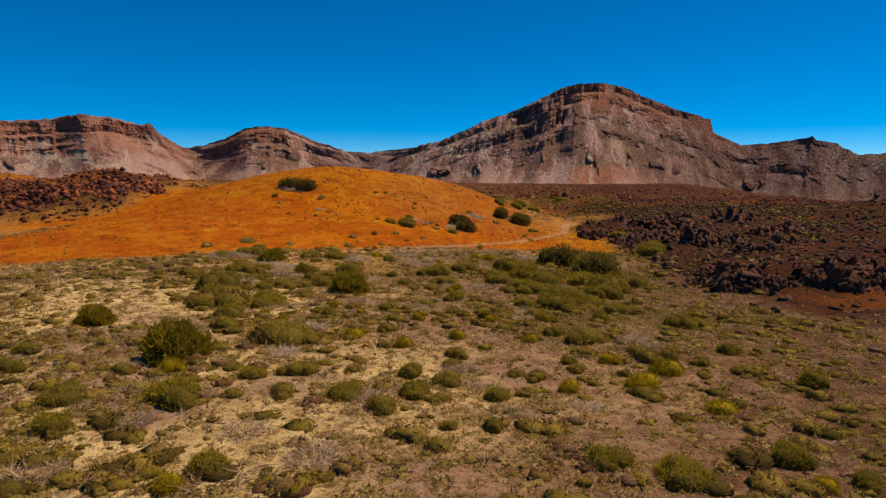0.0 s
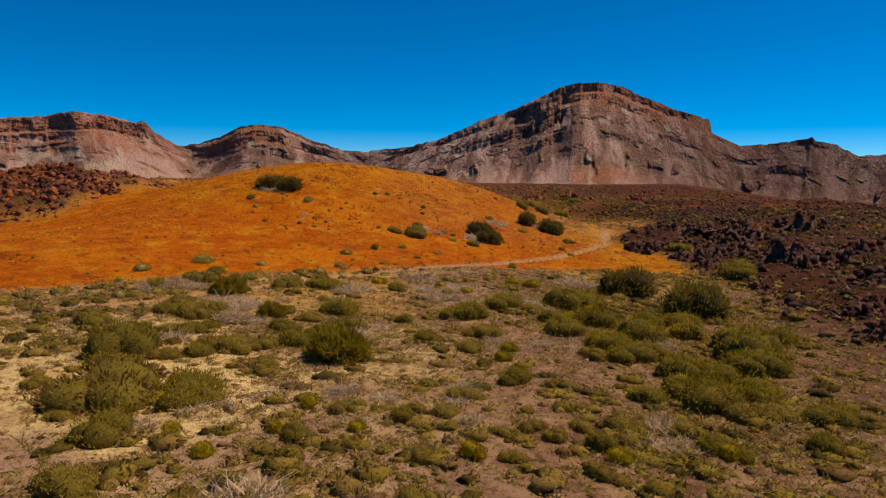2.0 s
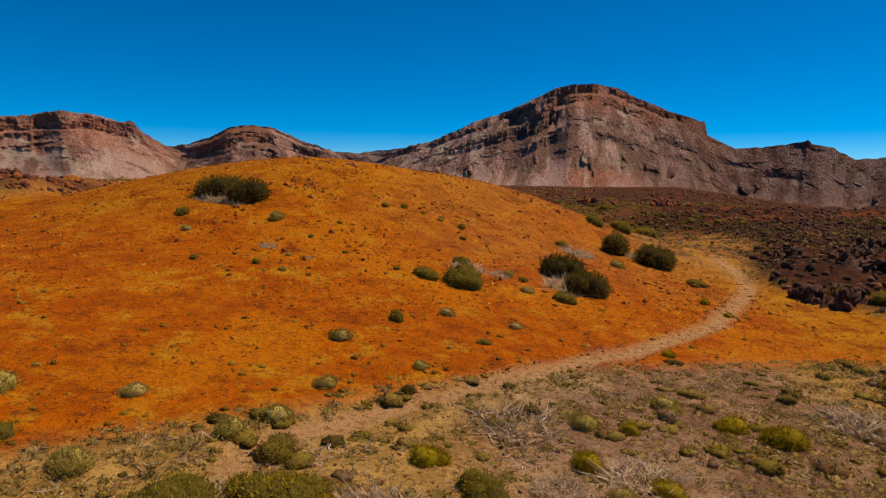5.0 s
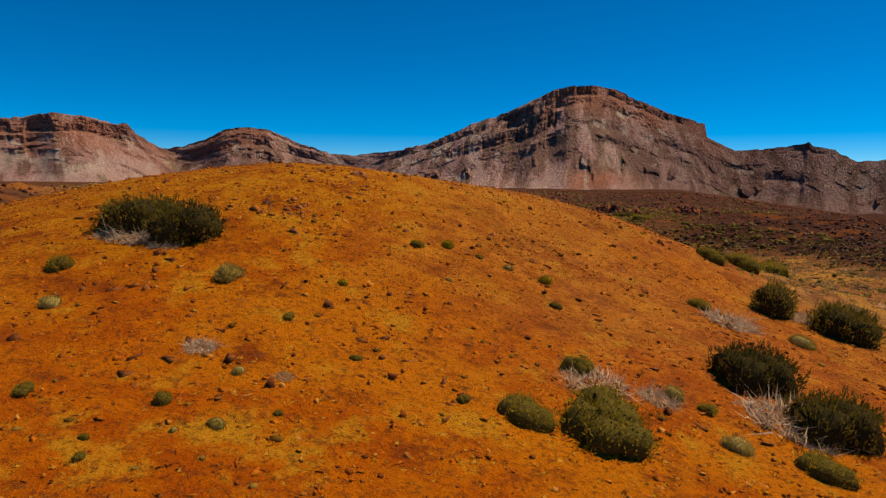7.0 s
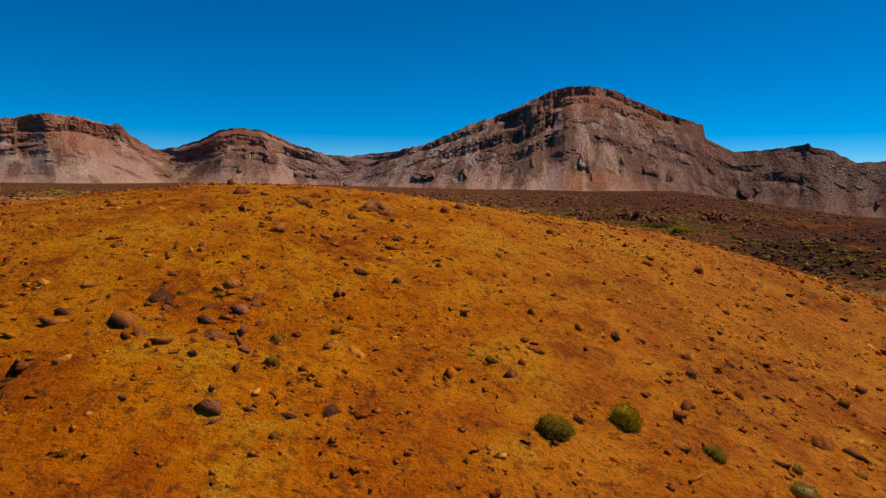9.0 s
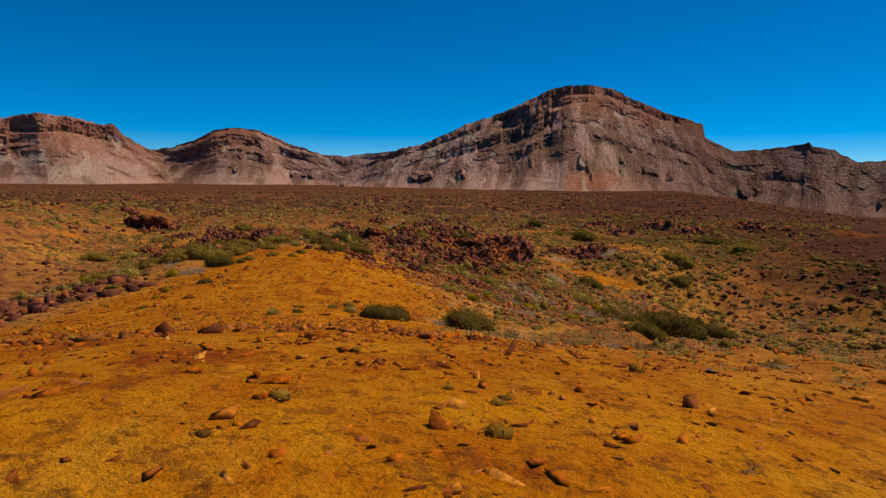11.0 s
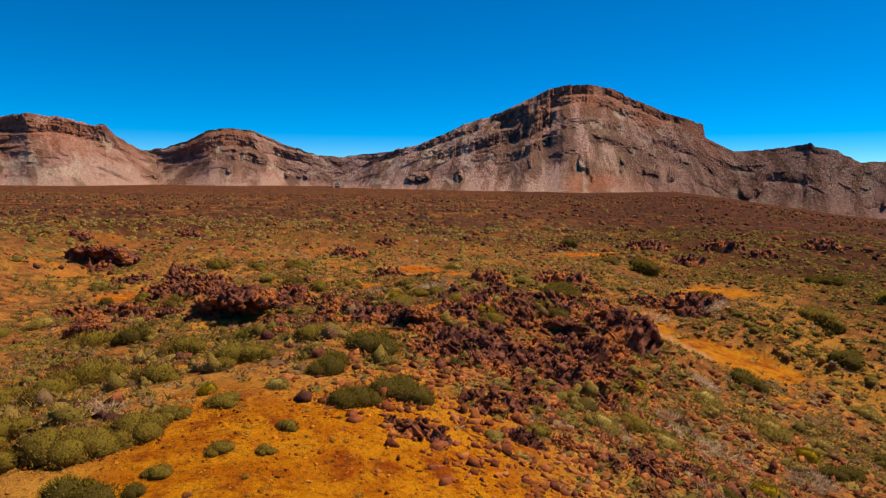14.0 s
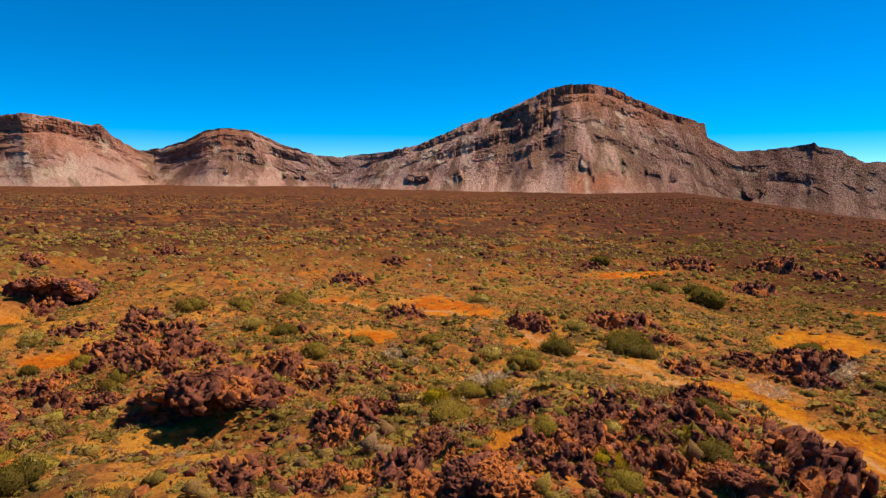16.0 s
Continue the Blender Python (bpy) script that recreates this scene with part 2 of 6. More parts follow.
def ground_material():
    m, n, l, bsdf = material("volcanic_ground")
    pos = n.new("ShaderNodeNewGeometry").outputs["Position"]
    big, mid = noise_tex(n, l, pos, 0.09, 3), noise_tex(n, l, pos, 0.7, 5, 0.65)
    patch, clod = noise_tex(n, l, pos, 0.06, 4, 0.6), noise_tex(n, l, pos, 2.4, 6, 0.75)
    fine, grit = noise_tex(n, l, pos, 4.5, 4, 0.7), noise_tex(n, l, pos, 16, 3, 0.7)
    soil = mix(n, l, step_ramp(n, l, mid, 0.35, 0.65), (0.52, 0.33, 0.125), (0.74, 0.51, 0.215))
    soil = mix(n, l, step_ramp(n, l, big, 0.47, 0.60), soil, (0.40, 0.235, 0.135))
    soil = mix(n, l, attr(n, "mauve"), soil, mix(n, l, step_ramp(n, l, mid, 0.35, 0.65), (0.175, 0.088, 0.048), (0.36, 0.200, 0.105)))
    soil = mix(n, l, attr(n, "sandy"), soil, mix(n, l, step_ramp(n, l, mid, 0.35, 0.65), (0.31, 0.160, 0.034), (0.49, 0.27, 0.066)))
    orange = mix(n, l, step_ramp(n, l, mid, 0.35, 0.65), (0.36, 0.068, 0.001), (0.48, 0.116, 0.001))
    orange = mix(n, l, step_ramp(n, l, big, 0.50, 0.60), orange, (0.50, 0.140, 0.002))
    orange = mix(n, l, attr(n, "ochre"), orange, mix(n, l, step_ramp(n, l, mid, 0.35, 0.65), (0.38, 0.110, 0.002), (0.52, 0.205, 0.004)))
    blot = noise_tex(n, l, pos, 0.33, 6, 0.72)
    orange = mix(n, l, step_ramp(n, l, blot, 0.52, 0.66), orange, (0.50, 0.205, 0.008))
    orange = mix(n, l, step_ramp(n, l, blot, 0.47, 0.34), orange, (0.25, 0.050, 0.003))
    dark = mix(n, l, step_ramp(n, l, mid, 0.35, 0.65), (0.034, 0.013, 0.008), (0.085, 0.031, 0.014))
    dark = mix(n, l, step_ramp(n, l, big, 0.55, 0.65), dark, (0.15, 0.045, 0.010))
    brown = mix(n, l, step_ramp(n, l, mid, 0.35, 0.65), (0.20, 0.072, 0.022), (0.43, 0.170, 0.038))
    brown = mix(n, l, step_ramp(n, l, patch, 0.58, 0.66), brown, (0.46, 0.155, 0.014))
    brown = mix(n, l, step_ramp(n, l, patch, 0.47, 0.40), brown, (0.44, 0.195, 0.030))
    mottle = noise_tex(n, l, pos, 0.21, 6, 0.7)
    brown = mix(n, l, step_ramp(n, l, mottle, 0.54, 0.62), brown, (0.12, 0.070, 0.022))
    brown = mix(n, l, step_ramp(n, l, mottle, 0.43, 0.36), brown, (0.09, 0.028, 0.012))
    wide = noise_tex(n, l, pos, 0.035, 6, 0.7)
    maroon = mix(n, l, step_ramp(n, l, wide, 0.42, 0.56), (0.034, 0.011, 0.009), (0.105, 0.034, 0.016))
    maroon = mix(n, l, step_ramp(n, l, mottle, 0.48, 0.58), maroon, (0.100, 0.055, 0.020))
    maroon = mix(n, l, step_ramp(n, l, mid, 0.50, 0.60), maroon, (0.035, 0.014, 0.010))
    maroon = mix(n, l, step_ramp(n, l, patch, 0.51, 0.60), maroon, (0.21, 0.072, 0.016))
    brown = mix(n, l, attr(n, "distant"), brown, maroon)
    c = mix(n, l, attr(n, "orange"), soil, orange)
    c = mix(n, l, attr(n, "brown"), c, brown)
    c = mix(n, l, attr(n, "dark"), c, dark)
    c = mix(n, l, attr(n, "trail"), c, (0.45, 0.240, 0.100))
    c = mix(n, l, step_ramp(n, l, fine, 0.46, 0.36), c, mix(n, l, 0.55, c, (0.06, 0.016, 0.005)))
    c = mix(n, l, step_ramp(n, l, clod, 0.54, 0.60), c, mix(n, l, 0.5, c, (0.10, 0.028, 0.01)))
    c = mix(n, l, step_ramp(n, l, grit, 0.52, 0.72), c, mix(n, l, 1.0, c, (1.4, 1.35, 1.3), "MULTIPLY"))
    l.new(c, bsdf.inputs["Base Color"])
    bump(n, l, bsdf, clod, 0.9, 0.30)
    return m


def mountain_material():
    m, n, l, bsdf = material("caldera_rock")
    pos = n.new("ShaderNodeNewGeometry").outputs["Position"]
    big, mid = noise_tex(n, l, pos, 0.006, 5, 0.6), noise_tex(n, l, pos, 0.025, 6, 0.65)
    fine = noise_tex(n, l, pos, 0.11, 6, 0.72)
    talus = mix(n, l, step_ramp(n, l, mid, 0.38, 0.62), (0.41, 0.215, 0.165), (0.54, 0.292, 0.232))
    talus = mix(n, l, step_ramp(n, l, big, 0.50, 0.66), talus, (0.27, 0.185, 0.105))
    talus = mix(n, l, step_ramp(n, l, attr(n, "streak"), 0.51, 0.60), talus, (0.56, 0.34, 0.265))
    talus = mix(n, l, step_ramp(n, l, attr(n, "streak"), 0.48, 0.40), talus, (0.26, 0.14, 0.095))
    cliff = mix(n, l, step_ramp(n, l, mid, 0.38, 0.62), (0.120, 0.064, 0.058), (0.30, 0.148, 0.118))
    cliff = mix(n, l, step_ramp(n, l, attr(n, "strata"), 0.48, 0.60), cliff, (0.30, 0.165, 0.115))
    c = mix(n, l, attr(n, "cliff"), talus, cliff)
    c = mix(n, l, attr(n, "red"), c, mix(n, l, 0.8, c, (0.46, 0.155, 0.070)))
    c = mix(n, l, attr(n, "pale"), c, (0.62, 0.45, 0.33))
    c = mix(n, l, attr(n, "basalt"), c, mix(n, l, 0.62, c, (0.085, 0.042, 0.038)))
    crumb = noise_tex(n, l, pos, 0.32, 4, 0.75)
    c = mix(n, l, step_ramp(n, l, fine, 0.54, 0.38), c, mix(n, l, 0.38, c, (0.055, 0.034, 0.026)))
    c = mix(n, l, step_ramp(n, l, crumb, 0.54, 0.64), c, mix(n, l, 0.40, c, (0.05, 0.038, 0.026)))
    c = mix(n, l, step_ramp(n, l, fine, 0.56, 0.68), c, mix(n, l, 0.35, c, (0.55, 0.38, 0.28)))
    l.new(c, bsdf.inputs["Base Color"])
    bump(n, l, bsdf, fine, 0.9, 14.0)
    return m


# ---- ground ----
xs = spread(-5200, -55, 55, 5200, 0.95, 1.07)
ys = spread(-700, 8, 290, 5200, 0.95, 1.045)
GX, GY = np.meshgrid(xs, ys)
GZ = ground_height(GX, GY)
ground_mesh = grid_mesh("ground", GX, GY, GZ)
for key, values in zip(("orange", "dark", "brown", "trail"), zones(GX, GY)):
    if key == "brown":
        values = np.maximum(values, 0.36 * smooth(-17, -3, GX + 10 * (fbm(GX / 7, GY / 7, 4, 23) - 0.5)) * smooth(104, 121, GY + 10 * (fbm(GX / 9, GY / 9, 3, 25) - 0.5)) * smooth(178, 160, GY) * smooth(28, 22, GX))
    if key == "dark":
        values = np.maximum(values, 0.45 * smooth(8, 20, GX + 16 * (fbm(GX / 10, GY / 10, 3, 19) - 0.5)) * smooth(84, 64, GY))
    paint(ground_mesh, key, values)
paint(ground_mesh, "distant", np.maximum(1.0 * smooth(-44, -58, GX + 0.2 * (GY - 120)) * smooth(112, 126, GY) * smooth(235, 200, GY), smooth(255, 430, GY + 90 * (fbm(GX / 60, GY / 60, 4, 17) - 0.5) + 0.7 * np.clip(GX, 0, 200) + 0.8 * np.clip(-GX - 45, 0, 120))))
paint(ground_mesh, "mauve", np.maximum(smooth(-12, 8, GX + 26 * (fbm(GX / 14, GY / 14, 3, 16) - 0.5)), smooth(1.3, 0.8, np.hypot((GX + 5.5) / 5.0, (GY - 69.5) / 5.5) + 0.6 * (fbm(GX / 4, GY / 4, 3, 13) - 0.5))))
paint(ground_mesh, "sandy", 0.9 * smooth(62, 70, GY + 12 * (fbm(GX / 8, GY / 8, 3, 14) - 0.5)) * np.maximum(smooth(-2, -9, GX), smooth(9, 13, GX) * smooth(80, 88, GY)))
crown = 0.85 * smooth(104, 140, GY + 26 * (fbm(GX / 9, GY / 9, 4, 15) - 0.5)) * smooth(250, 220, GY)
flat = smooth(15, 20, GX + 4 * (fbm(GX / 6, GY / 6, 3, 12) - 0.5)) * smooth(86, 92, GY) * smooth(130, 122, GY)
track = 0.9 * smooth(-10, -2, GX) * smooth(222, 234, GY) * smooth(300, 280, GY)
crown = crown * (0.3 + 0.7 * smooth(4, -16, GX + 18 * (fbm(GX / 7, GY / 7, 4, 18) - 0.5)))
paint(ground_mesh, "ochre", np.maximum(np.maximum(crown, flat), track))
ground_mesh.materials.append(ground_material())
tagged(new("ground", ground_mesh), "orange lapilli hill, pale scrubland and brown lava field", "ground", kind="structure")

# ---- mountains ----
ROCK = mountain_material()
CENTRE = (-26.0, 175.0, 16.5)


def mountain(name, label, points, azimuths, seed, bands, red=(), pale=(), basalt=0.0, hub=0.0, dark=(-90, -89)):
    """A caldera wall under a crest given as azimuth, rise (degrees, seen from CENTRE) and distance: cliff bands
    (share of the fall from, to, azimuth from, to, strength) between ledges, scree in fans and gullies below."""
    caz, crise, cdist = (np.array(v, dtype=float) for v in zip(*points))
    az = np.linspace(azimuths[0], azimuths[1], int((azimuths[1] - azimuths[0]) * 12))
    share = np.concatenate([np.linspace(0, 0.5, 76), np.linspace(0.5, 1.12, 42)[1:]])
    AZ, F = np.meshgrid(az, share)
    D = np.interp(AZ, caz, cdist)
    S = np.radians(AZ) * 2600 + 700 * seed
    jag = 0.10 * (hash2(np.floor(S / 17 + 0.5 * vnoise(S / 9, S * 0, seed)), S * 0, seed) - 0.5) + 0.10 * (fbm(S / 40, S * 0, 4, seed + 1) - 0.5)
    top = CENTRE[2] + D * np.tan(np.radians(np.interp(AZ, caz, crise) + jag))
    foot = base_height(CENTRE[0] + D * np.sin(np.radians(AZ)), CENTRE[1] + (D - 500) * np.cos(np.radians(AZ)))
    broad = top.copy()
    for _ in range(3):
        wide = np.pad(broad, ((0, 0), (9, 9)), mode="edge")
        broad = sum(wide[:, k:k + broad.shape[1]] for k in range(19)) / 19
    H = np.maximum(broad - foot, 25)
    FW = F + 0.10 * (fbm(S / 150, F * 3, 4, seed + 2) - 0.5) + 0.03 * (hash2(np.floor(S / 38 + vnoise(S / 15, F * 9, seed + 3)), S * 0, seed + 4) - 0.5)
    slope = 1.25 + 0.35 * F + 2.4 * smooth(0.72, 1.08, F)
    cliff = np.zeros_like(F)
    for f0, f1, a0, a1, k in bands:
        gap = smooth(0.36, 0.47, fbm(S / 60, F * 4, 4, seed + int(100 * f0)))
        m = k * smooth(f0 - 0.008, f0 + 0.008, FW) * smooth(f1 + 0.008, f1 - 0.008, FW) * smooth(a0 - 0.4, a0 + 0.4, AZ) * smooth(a1 + 0.4, a1 - 0.4, AZ) * gap
        cliff = np.maximum(cliff, m)
    thin = smooth(0.56, 0.63, fbm(S / 260, FW * H / 17, 4, seed + 30)) * smooth(0.40, 0.52, fbm(S / 190, F * 3, 4, seed + 31)) * smooth(0.72, 0.50, F)
    cliff = np.maximum(cliff, 0.8 * thin * smooth(31, 25, AZ))
    steep = 0.12 + 1.0 * (hash2(np.floor(FW * 46), np.floor(S / 130 + FW), seed + 6) > 0.72)
    ledge = np.clip(np.roll(cliff, 7, 0) - cliff, 0, 1) * np.clip(F * 14, 0, 1)
    slope = slope * (1 - cliff) * (1 + 0.9 * ledge) + steep * cliff
    run = np.cumsum(slope * np.gradient(share)[:, None], 0)
    run = (run - run[:1]) * H
    side = np.pad(run, ((0, 0), (12, 12)), mode="edge")
    even = sum(side[:, k:k + run.shape[1]] for k in range(25)) / 25
    hold = cliff.copy()
    for i in range(1, len(hold)):
        hold[i] = np.maximum(hold[i], hold[i - 1] * 0.62)
    run = even + (run - even) * hold
    fan = (np.radians(AZ - hub) * 2600) / (1 + 1.1 * np.clip(F, 0, 1.1) * np.exp(-((AZ - hub) / 11) ** 2)) + 700 * seed
    drift = 60 * (fbm(S / 300, F * 1.5, 2, seed + 7) - 0.5)
    lay = np.clip(F * 3, 0, 1)
    FH = F * H
    out = 26 * (fbm((fan + drift) / 170, FH / 420, 3, seed + 8) - 0.5) * np.clip(F * 1.5, 0, 1) ** 0.8
    out = out + 6.5 * (ridged((fan + drift) / 52, FH / 150, 5, seed + 9) - 0.55) * lay ** 0.7 * (1 - 0.4 * cliff)
    out = out + 46 * (ridged((fan + 1.5 * drift) / 330, FH / 700, 3, seed + 32) - 0.5) * np.clip(F * 2.5 - 0.3, 0, 1)
    crop = smooth(0.60, 0.68, fbm(S / 70, FH / 26, 4, seed + 20)) * lay * smooth(1.0, 0.8, F)
    out = out + crop * (5 + 8 * (ridged(S / 16, FH / 16, 2, seed + 21) - 0.5))
    out = out + cliff * (20 * (ridged(S / 40, F * 3, 3, seed + 10) - 0.5) + 12 * (hash2(np.floor(S / 11 + 0.8 * vnoise(S / 7, F * 30, seed)), np.floor(F * 14), seed + 11) - 0.5))
    out = out + (10 * (fbm(S / 24, FH / 26, 5, seed + 12, 0.62) - 0.5) + 4 * (fbm(S / 8, FH / 7, 3, seed + 25) - 0.5)) * np.clip(F * 8, 0, 1)
    tower = smooth(0.70, 0.80, fbm(S / 48, F * 4, 3, seed + 13)) * smooth(0.62, 0.72, F) * smooth(0.98, 0.86, F)
    out = out + tower * (26 + 16 * (ridged(S / 12, F * 20, 2, seed + 14) - 0.5))
    R = D - run - out
    Z = broad - F * H + (top - broad) * np.exp(-F * 7)
    back = np.array([700.0, 260.0, 60.0])[:, None]
    Zb = top[:1] - np.array([200.0, 60.0, 2.0])[:, None]
    R, Z = np.concatenate([D[:1] + back, R]), np.concatenate([Zb, Z])
    a = np.radians(np.concatenate([AZ[:3], AZ]))
    mesh = grid_mesh(name, CENTRE[0] + R * np.sin(a), CENTRE[1] + R * np.cos(a), Z)
    mesh.flip_normals()
    mesh.polygons.foreach_set("use_smooth", np.zeros(len(mesh.polygons), dtype=bool))
    over = lambda v: np.concatenate([v[:1], v[:1], v[:1], v])
    paint(mesh, "cliff", over(np.maximum(np.maximum(cliff, 0.85 * tower), 0.7 * crop)))
    paint(mesh, "strata", over(fbm(S / 160, F * H / 11, 3, seed + 15)))
    paint(mesh, "streak", over(fbm((fan + 0.6 * drift) / 34, FH / 110, 5, seed + 16, 0.6)))
    tone = np.zeros_like(F)
    for f0, f1, a0, a1, k in red:
        tone = np.maximum(tone, k * smooth(f0 - 0.08, f0 + 0.05, FW) * smooth(f1 + 0.15, f1 - 0.1, FW) * smooth(a0 - 1, a0 + 1, AZ) * smooth(a1 + 1, a1 - 1, AZ) * (0.45 + 0.55 * smooth(0.4, 0.6, fbm(S / 90, F * 5, 4, seed + 17))))
    paint(mesh, "red", over(tone))
    tone = smooth(0.66, 0.74, fbm(S / 50, F * 5, 4, seed + 18)) * smooth(0.12, 0.25, F) * 0.7
    for f, a0 in pale:
        tone = np.maximum(tone, smooth(1.0, 0.75, np.hypot((F - f - 0.06 * (AZ - a0)) / 0.035, (AZ - a0) / 0.45) + 0.9 * (fbm(S / 12, F * 30, 3, seed + 19) - 0.5)))
    paint(mesh, "pale", over(tone))
    paint(mesh, "basalt", over(basalt * smooth(dark[0], dark[1], AZ + 5 * (fbm(S / 150, F * 2, 3, seed + 22) - 0.5))))
    mesh.materials.append(ROCK)
    return tagged(new(name, mesh), label, "mountain", kind="structure")


mountain("mountain_west", "reddish rocky caldera wall with scree slopes below",
         [(-48, 2.6, 3500), (-38, 3.6, 3450), (-33, 4.0, 3400), (-31.1, 4.28, 3350), (-29.6, 4.65, 3250), (-27.4, 4.45, 3220), (-25.2, 3.97, 3240), (-24.5, 4.09, 3260), (-23.9, 3.34, 3320), (-22.4, 2.35, 3500), (-20.3, 1.6, 3800), (-17, 0.4, 4200)],
         (-48, -16), 3, [(0.0, 0.24, -48, -24, 0.95), (0.30, 0.42, -48, -28, 0.8), (0.5, 0.57, -48, -31, 0.6), (0.08, 0.3, -26.0, -23.6, 0.9)],
         [(0.02, 0.55, -48, -22, 0.7)], [(0.42, -32.2)], 0.2, -28)
mountain("mountain_mesa", "flat-topped mesa with a dark banded cliff",
         [(-27, 0.8, 3900), (-22.4, 2.0, 3800), (-20.3, 2.41, 3700), (-18.6, 2.99, 3600), (-17.0, 3.95, 3520), (-14.9, 4.14, 3500), (-13.4, 3.96, 3500), (-12.6, 3.6, 3500), (-11.1, 2.94, 3520), (-8.3, 2.05, 3400), (-6.4, 1.88, 3300), (-3.5, 2.25, 3150), (-1.6, 2.45, 3060), (2, 2.2, 3000), (6, 1, 3000)],
         (-27, 6), 13, [(0.0, 0.06, -20, -8, 0.9), (0.14, 0.34, -19.5, -9.5, 0.95), (0.48, 0.58, -15.5, -6, 0.8), (0.0, 0.2, -4, 3, 0.7)],
         [(0.05, 0.35, -19, -13, 0.7)], [(0.30, -11.6), (0.45, -21.5), (0.62, -9)], 0.25, -15)
mountain("mountain_peak", "broad brown peak with dark cliffs, scree and a lower ridge",
         [(-7, 0.2, 2640), (-5, 1.0, 2600), (-3.5, 1.7, 2560), (-1.6, 2.61, 2520), (0.3, 2.97, 2480), (2.8, 4.09, 2440), (4.2, 4.82, 2420), (6.4, 5.44, 2395), (8.1, 6.14, 2380), (10.0, 7.07, 2360), (11.4, 7.7, 2345), (12.8, 8.0, 2340), (14.6, 8.05, 2360), (16.7, 7.6, 2410), (18.1, 6.88, 2450), (21.0, 5.59, 2530), (23.8, 4.6, 2600), (24.05, 3.5, 2610), (26.2, 2.47, 2640), (28.6, 2.53, 2600), (31.2, 3.0, 2530), (31.5, 3.06, 2510), (31.8, 2.75, 2500), (33.2, 2.5, 2460), (33.5, 2.2, 2450), (34.8, 1.57, 2420), (36.3, 1.6, 2400), (40, 2.2, 2350), (49, 2.0, 2300)],
         (-7, 49), 23, [(0.0, 0.15, -3, 6.4, 0.95), (0.0, 0.22, 5.8, 12.4, 0.97), (0.27, 0.42, 4.6, 12.0, 0.95), (0.0, 0.11, 11.5, 25, 0.95), (0.15, 0.21, 12.0, 20, 0.7), (0.36, 0.42, 15.5, 25, 0.6), (0.0, 0.10, 30.5, 35, 0.6), (0.40, 0.55, 28, 32, 0.5)],
         [(0.0, 0.26, 10.5, 25, 0.75), (0.86, 0.98, 13, 19, 1.0)], [(0.26, 17.2), (0.29, 20.6), (0.43, 3.0), (0.50, 2.2), (0.83, -2.4), (0.24, 4.8)], 0.95, 12.5, (11, 26))


# ---- building blocks for plants and stones ----
def tri_mesh(name, co, tris, mat, tint=None, flat=True):
    mesh = bpy.data.meshes.new(name)
    mesh.vertices.add(len(co))
    mesh.vertices.foreach_set("co", np.asarray(co, dtype=np.float32).ravel())
    tris = np.asarray(tris, dtype=np.int32)
    mesh.loops.add(tris.size)
    mesh.loops.foreach_set("vertex_index", tris.ravel())
    mesh.polygons.add(len(tris))
    mesh.polygons.foreach_set("loop_start", np.arange(0, tris.size, 3, dtype=np.int32))
    mesh.update(calc_edges=True)
    if not flat:
        mesh.polygons.foreach_set("use_smooth", np.ones(len(tris), dtype=bool))
    if tint is not None:
        paint(mesh, "tint", tint)
    mesh.materials.append(mat)
    return mesh


def part(name, mesh, parent, label=""):
    ob = new(name, mesh)
    ob.parent = parent
    return tagged(ob, label) if label else ob


def blades(rng, root, way, length, width, bend=0.25):
    """Thin tapering stems of two segments: arrays of verts and triangles."""
    n = len(root)
    way = way / np.linalg.norm(way, axis=1, keepdims=True)
    side = np.cross(way, rng.normal(size=(n, 3)))
    side /= np.linalg.norm(side, axis=1, keepdims=True) + 1e-9
    L, W = length[:, None], width[:, None]
    mid = root + way * L * 0.55 + rng.normal(size=(n, 3)) * L * 0.05
    tip = root + way * L + rng.normal(size=(n, 3)) * L * bend * 0.5
    co = np.stack([root - side * W, root + side * W, mid - side * W * 0.8, mid + side * W * 0.8, tip], 1).reshape(-1, 3)
    b = np.arange(n)[:, None] * 5
    tris = np.concatenate([b + [[0, 1, 3]], b + [[0, 3, 2]], b + [[2, 3, 4]]], 0)
    return co, tris


def leaves(rng, root, way, length, width):
    """Short pointed stems of one triangle each."""
    n = len(root)
    way = way / np.linalg.norm(way, axis=1, keepdims=True)
    side = np.cross(way, rng.normal(size=(n, 3)))
    side /= np.linalg.norm(side, axis=1, keepdims=True) + 1e-9
    co = np.stack([root - side * width[:, None], root + side * width[:, None], root + way * length[:, None]], 1).reshape(-1, 3)
    return co, np.arange(3 * n).reshape(-1, 3)


def join(pieces):
    co, tris, k = [], [], 0
    for c, t in pieces:
        co.append(c), tris.append(t + k)
        k += len(c)
    return np.concatenate(co), np.concatenate(tris)


def ball(level):
    bm = bmesh.new()
    bmesh.ops.create_icosphere(bm, subdivisions=level, radius=1)
    co = np.array([v.co[:] for v in bm.verts])
    tris = np.array([[v.index for v in f.verts] for f in bm.faces])
    bm.free()
    return co, tris


BALLS = {k: ball(k) for k in (1, 2)}
OCTA = (np.array([(1, 0, 0), (0, 1, 0), (-1, 0, 0), (0, -1, 0), (0, 0, 1.0)]), np.array([(0, 1, 4), (1, 2, 4), (2, 3, 4), (3, 0, 4)]))


def lobes(rng, n, spread_xy):
    out = []
    for i in range(n):
        a, r = rng.uniform(0, 2 * math.pi), spread_xy * math.sqrt(rng.uniform(0, 1)) * (i > 0)
        s = rng.uniform(0.55, 0.8) if i else 0.85
        out.append((r * math.cos(a), r * math.sin(a), s))
    return out


